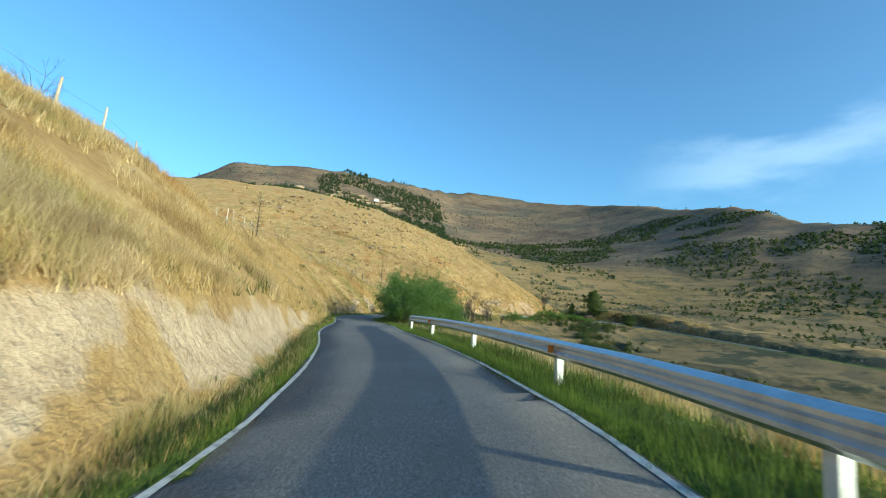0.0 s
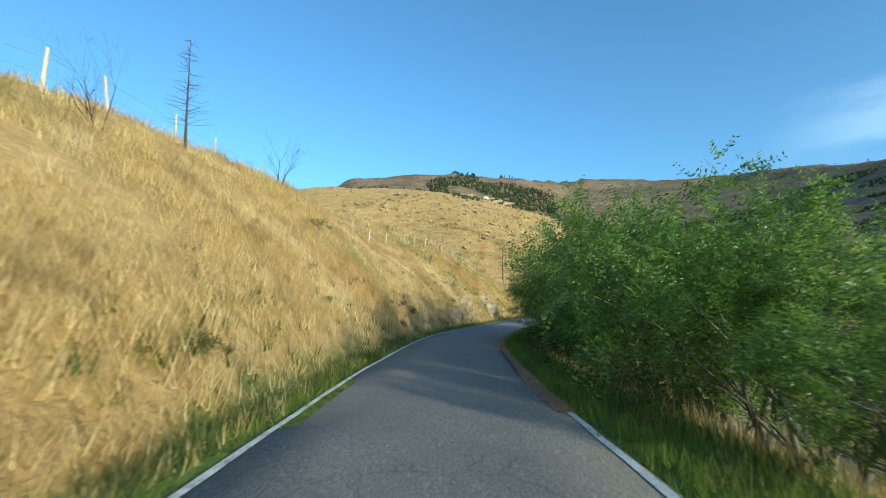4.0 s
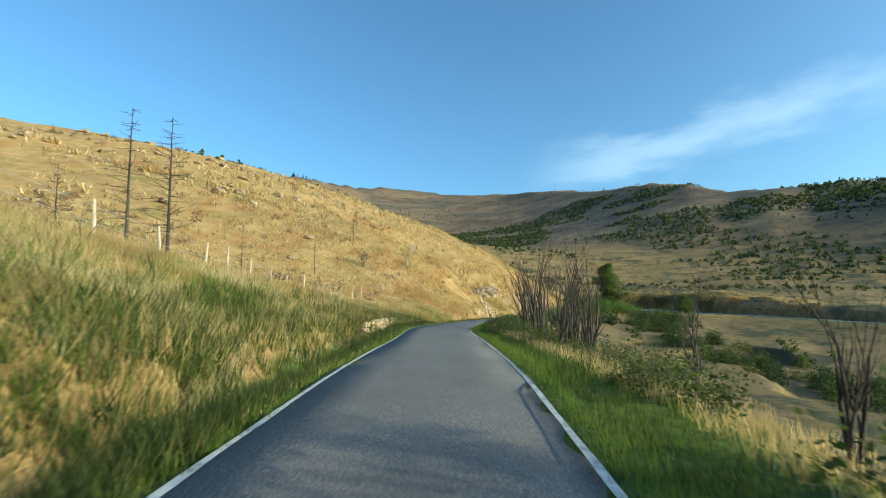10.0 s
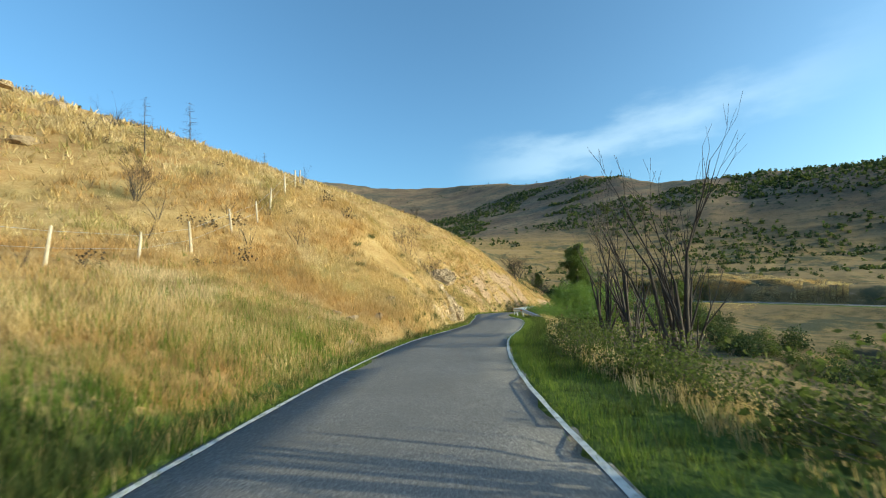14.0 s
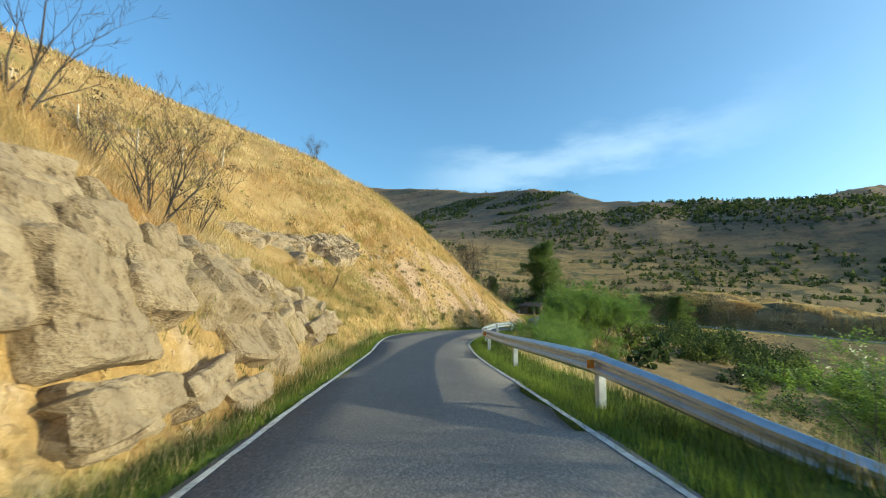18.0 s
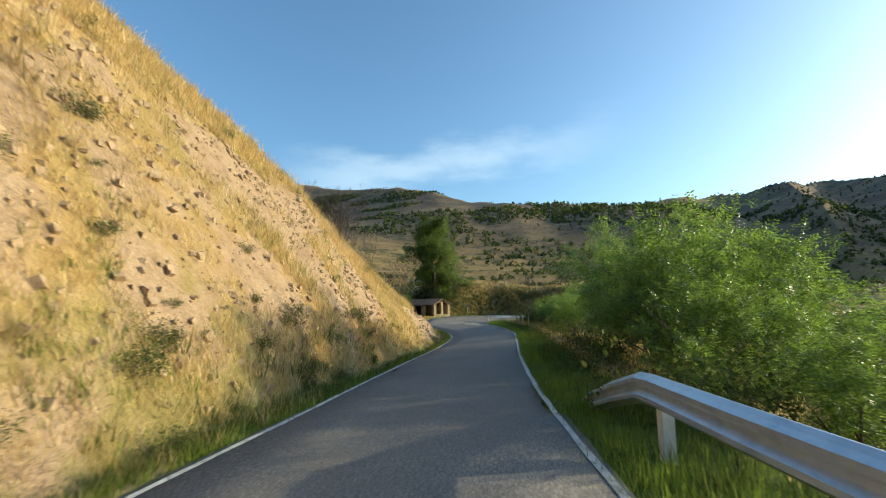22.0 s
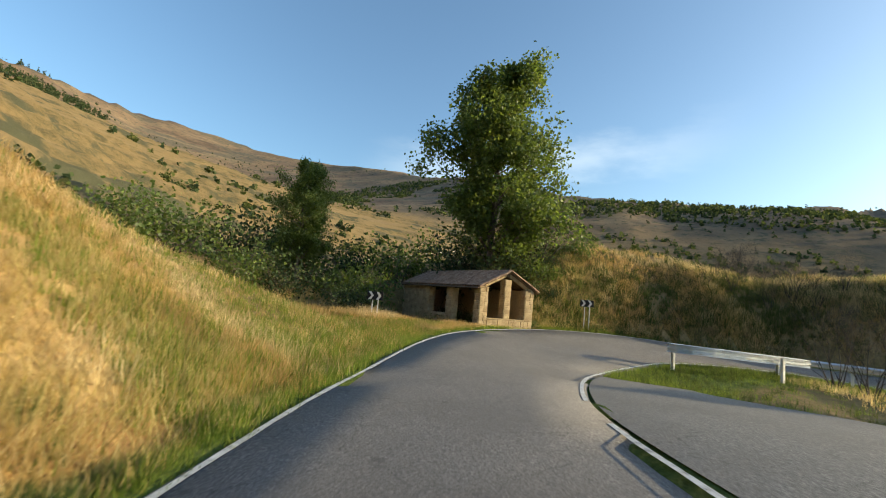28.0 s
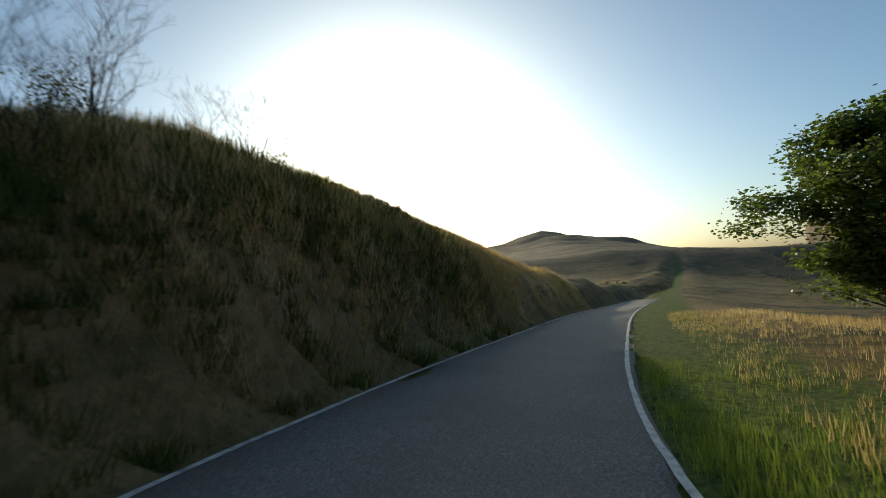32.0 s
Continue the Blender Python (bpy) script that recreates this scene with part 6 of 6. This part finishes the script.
for col in range(17):
    ob = new("ridge_tile", tile_me)
    ob.parent = ridge
    ob.matrix_basis = Matrix.Translation((HUT_W / 2, 0.1 + col * 0.5, APEX + 0.03)) @ Matrix.Rotation(-math.pi / 2 + krand.uniform(-0.06, 0.06), 4, "Z") @ Matrix.Diagonal((1, 1.15, 1, 1))


# ---- chevron signs ----
def chevron_sign(x, y, facing, right, tall):
    root = empty("chevron_sign", Matrix.Translation(on_ground(x, y, 0.0)) @ Matrix.Rotation(facing, 4, "Z"))
    for px in (-0.1, 0.14):
        part("post", box_bm(0.045, 0.03, tall + 0.3, (px, 0.03, -0.15), 0.006), POSTWHITE, root, "slim galvanised post")
    part("panel", box_bm(0.68, 0.025, 0.35, (0, 0, tall - 0.175), 0.006), BLACK, root, "black sign panel")
    for cx in (-0.17, 0.155):
        w, s = 0.115, 1 if right else -1
        pts_ = [(-w, 0.165), (0, 0.165), (w, 0), (0, -0.165), (-w, -0.165), (0, 0)]
        verts = [(cx + s * a, yy, tall + b) for yy in (-0.0165, -0.0135) for a, b in pts_]
        faces = [(0, 1, 2, 5), (5, 2, 3, 4), (6, 7, 8, 11), (11, 8, 9, 10)] + [(k, (k + 1) % 6, 6 + (k + 1) % 6, 6 + k) for k in range(6)]
        bare("chevron", verts, faces, WHITE, root, "grey-white chevron arrow")
    return tagged(root, "black curve sign with two pale chevrons on two posts", "road sign", "chevron signs at the bend")


chevron_sign(128.3, 177.4, radians(-68), True, 1.5)
chevron_sign(117.7, 181.6, radians(-50), True, 0.95)


# ---- a white house far up the hill ----
house = empty("farmhouse", Matrix.Translation(on_ground(45, 926, 0.2)) @ Matrix.Rotation(0.3, 4, "Z") @ Matrix.Scale(1.15, 4))
part("walls", box_bm(9, 7, 4.4), WHITE, house)
v, f = sweep([(0, -3.9, 4.4), (0, 3.9, 4.4)], ((-4.9, 0), (4.9, 0), (0, 1.9)))
bare("roof", v, f, TILE, house)
for x in (-2.6, 0, 2.6):
    part("window", box_bm(0.9, 0.06, 1.2, (x, -3.52, 1.6)), BLACK, house)
tagged(house, "small white farmhouse far up on the hill", "house")


# ---- grass ----
def sow(name, count, first, last, side, near, reach, tall, blades_each, wide, material, label, seed, lean=0.35, keep=None):
    """Tufts of blades beside the road, thinning with the distance from it."""
    nr_ = np.random.RandomState(seed)
    ids = nr_.randint(along(first), along(last), count)
    d = near + nr_.exponential(reach, count)
    o = side * (RH[ids] + d)
    jit = nr_.uniform(-0.35, 0.35, count)
    x, y = RX[ids] + TY[ids] * o + TX[ids] * jit, RY[ids] - TX[ids] * o + TY[ids] * jit
    z, green, earth, scrub, w, i2, u, _ = land(x, y)
    ok = (np.abs(u) - RH[i2] > near * 0.85 + 0.05) & (earth < 0.35 + 0.3 * nr_.rand(count))
    ok &= ~((np.abs((x - 123.8) * hut_ax.x + (y - 179) * hut_ax.y) < 2.2) & ((x - 122) * hut_ay.x + (y - 179.4) * hut_ay.y > -0.1) & ((x - 122) * hut_ay.x + (y - 179.4) * hut_ay.y < 8.8))
    ok &= ~((STATION[i2] > 27.3) & (STATION[i2] < 29.8) & (u > 0) & (u < RH[i2] + 0.4 + 5.2 * step(STATION[i2], 27.35, 28.2) * (1 - 0.62 * step(STATION[i2], 29.1, 29.8))))
    if keep is not None:
        ok &= keep(x, y, d, STATION[i2], nr_, u)
    x, y, z, d = x[ok], y[ok], z[ok], d[ok]
    n = len(x) * blades_each
    big = np.repeat((0.75 + 0.7 * np.clip(fbm(x, y, 3.0, 2, 61) + 0.5, 0, 1)) * (1 + 0.03 * d), blades_each)
    p = np.repeat(np.stack([x, y, z - 0.03], 1), blades_each, 0)
    p[:, :2] += nr_.normal(0, 0.07, (n, 2)) * big[:, None]
    h = tall * big * nr_.uniform(0.55, 1.2, n)
    a = nr_.uniform(0, 6.283, n)
    tip = p + np.stack([np.cos(a) * h * lean * nr_.uniform(0.2, 1.3, n), np.sin(a) * h * lean * nr_.uniform(0.2, 1.3, n), h], 1)
    b = a + nr_.uniform(0.8, 2.3, n)
    half_ = np.stack([np.cos(b), np.sin(b), 0 * b], 1) * (wide * big * (1 + np.repeat(d, blades_each) * 0.06))[:, None]
    v = np.stack([p - half_, p + half_, tip], 1).reshape(-1, 3)
    ob = new(name, fast_mesh(name, v, np.arange(len(v)).reshape(-1, 3), 3, material))
    return tagged(ob, label, "grass", kind="stuff")


def off_rock(x, y, d, s):
    """Where grass can root: not on the ledge high on the bank, but for some tufts."""
    return ~((s > 20.85) & (s < 22.25) & (d > 5.2) & (d < 8.1) & (fbm(x, y, 2.0, 2, 65) > -0.28))


sow("dry_grass", 90000, -1.2, 29.0, -1, 0.85, 4.8, 0.28, 9, 0.0052, DRYBLADE, "tall dry golden grass on the bank above the road", 1, 0.75, keep=lambda x, y, d, s, r, u: (fbm(x, y, 4.0, 2, 63) > -0.42 + 0.1 * r.rand(len(x))) & off_rock(x, y, d, s))
sow("dry_grass", 20000, -1.0, 26.0, -1, 6.0, 20.0, 0.28, 4, 0.012, DRYBLADE, "dry golden grass over the upper slope", 2, 0.8, keep=lambda x, y, d, s, r, u: off_rock(x, y, d, s))
sow("dry_grass", 30000, 29.9, 36.0, -1, 0.5, 3.0, 0.30, 8, 0.0065, DRYBLADE, "dry russet grass on the bank beyond the bend", 3, 0.7, keep=lambda x, y, d, s, r, u: fbm(x, y, 3.2, 2, 67) > -0.3 + 0.2 * r.rand(len(x)))
sow("dry_grass", 11000, -1, 27.2, 1, 1.5, 1.8, 0.36, 6, 0.007, DRYBLADE, "dry seeding grass along the valley verge", 4)
sow("dry_grass", 9000, -1.2, 29.2, -1, 0.3, 0.6, 0.2, 6, 0.006, DRYBLADE, "thin dry grass in the roadside verge", 12, 0.6)
sow("dry_grass", 2400, 31.6, 35.0, 1, 1.6, 4.0, 0.2, 6, 0.006, DRYBLADE, "dry russet grass on the open verge", 13)
sow("green_grass", 13000, -1.2, 31.5, -1, 0.22, 0.42, 0.16, 9, 0.0045, GREENBLADE, "fresh green grass along the foot of the bank", 5)
sow("green_grass", 30000, -1.2, 33.5, 1, 0.25, 1.0, 0.17, 10, 0.0042, GREENBLADE, "fresh green grass on the valley verge", 6)
sow("green_grass", 9000, -1.2, 29.0, -1, 0.06, 0.10, 0.09, 8, 0.004, GREENBLADE, "short green grass creeping over the asphalt edge", 18, 0.8)
sow("green_grass", 12000, -1.2, 29.0, 1, 0.06, 0.12, 0.10, 8, 0.004, GREENBLADE, "short green grass creeping over the asphalt edge", 19, 0.8)
sow("green_grass", 7000, 7.4, 10.8, -1, 0.8, 3.2, 0.24, 7, 0.0055, GREENBLADE, "green grass mixed into the dry bank", 20, 0.7, keep=lambda x, y, d, s, r, u: fbm(x, y, 2.4, 2, 69) > -0.05)
sow("green_grass", 9000, 19.5, 26.8, -1, 0.8, 3.0, 0.2, 7, 0.0055, GREENBLADE, "patches of green grass on the dry bank", 21, 0.7, keep=lambda x, y, d, s, r, u: fbm(x, y, 2.2, 2, 73) > 0.02)
sow("weeds", 2600, 10.3, 14.5, -1, 0.35, 0.9, 0.34, 14, 0.011, BRAMBLE, "leafy green weeds crowding the foot of the bank", 17, 0.7)
sow("green_grass", 6500, 10.6, 16.0, -1, 0.8, 1.9, 0.24, 8, 0.006, GREENBLADE, "green weeds mixed into the grassy bank", 7)
sow("green_grass", 10500, 28.6, 31.2, -1, 0.35, 1.9, 0.2, 8, 0.006, GREENBLADE, "rank green grass round the hut", 8)
sow("dry_grass", 4500, 28.7, 30.2, -1, 0.4, 2.6, 0.2, 7, 0.006, DRYBLADE, "thin dry grass between the green by the hut", 15, 0.7)
sow("weeds", 5200, 30.8, 34.0, -1, 0.4, 2.0, 0.34, 11, 0.011, BRAMBLE, "dark rank weeds and scrub on the shaded bank", 14, 0.6)
sow("weeds", 5200, -1.0, 28.5, -1, 0.3, 0.45, 0.24, 12, 0.008, BRAMBLE, "dark leafy weeds at the road's edge", 9, 0.6)
sow("weeds", 4600, -1.0, 32.5, 1, 0.6, 1.2, 0.26, 12, 0.008, BRAMBLE, "dark leafy weeds along the valley verge", 10, 0.6)
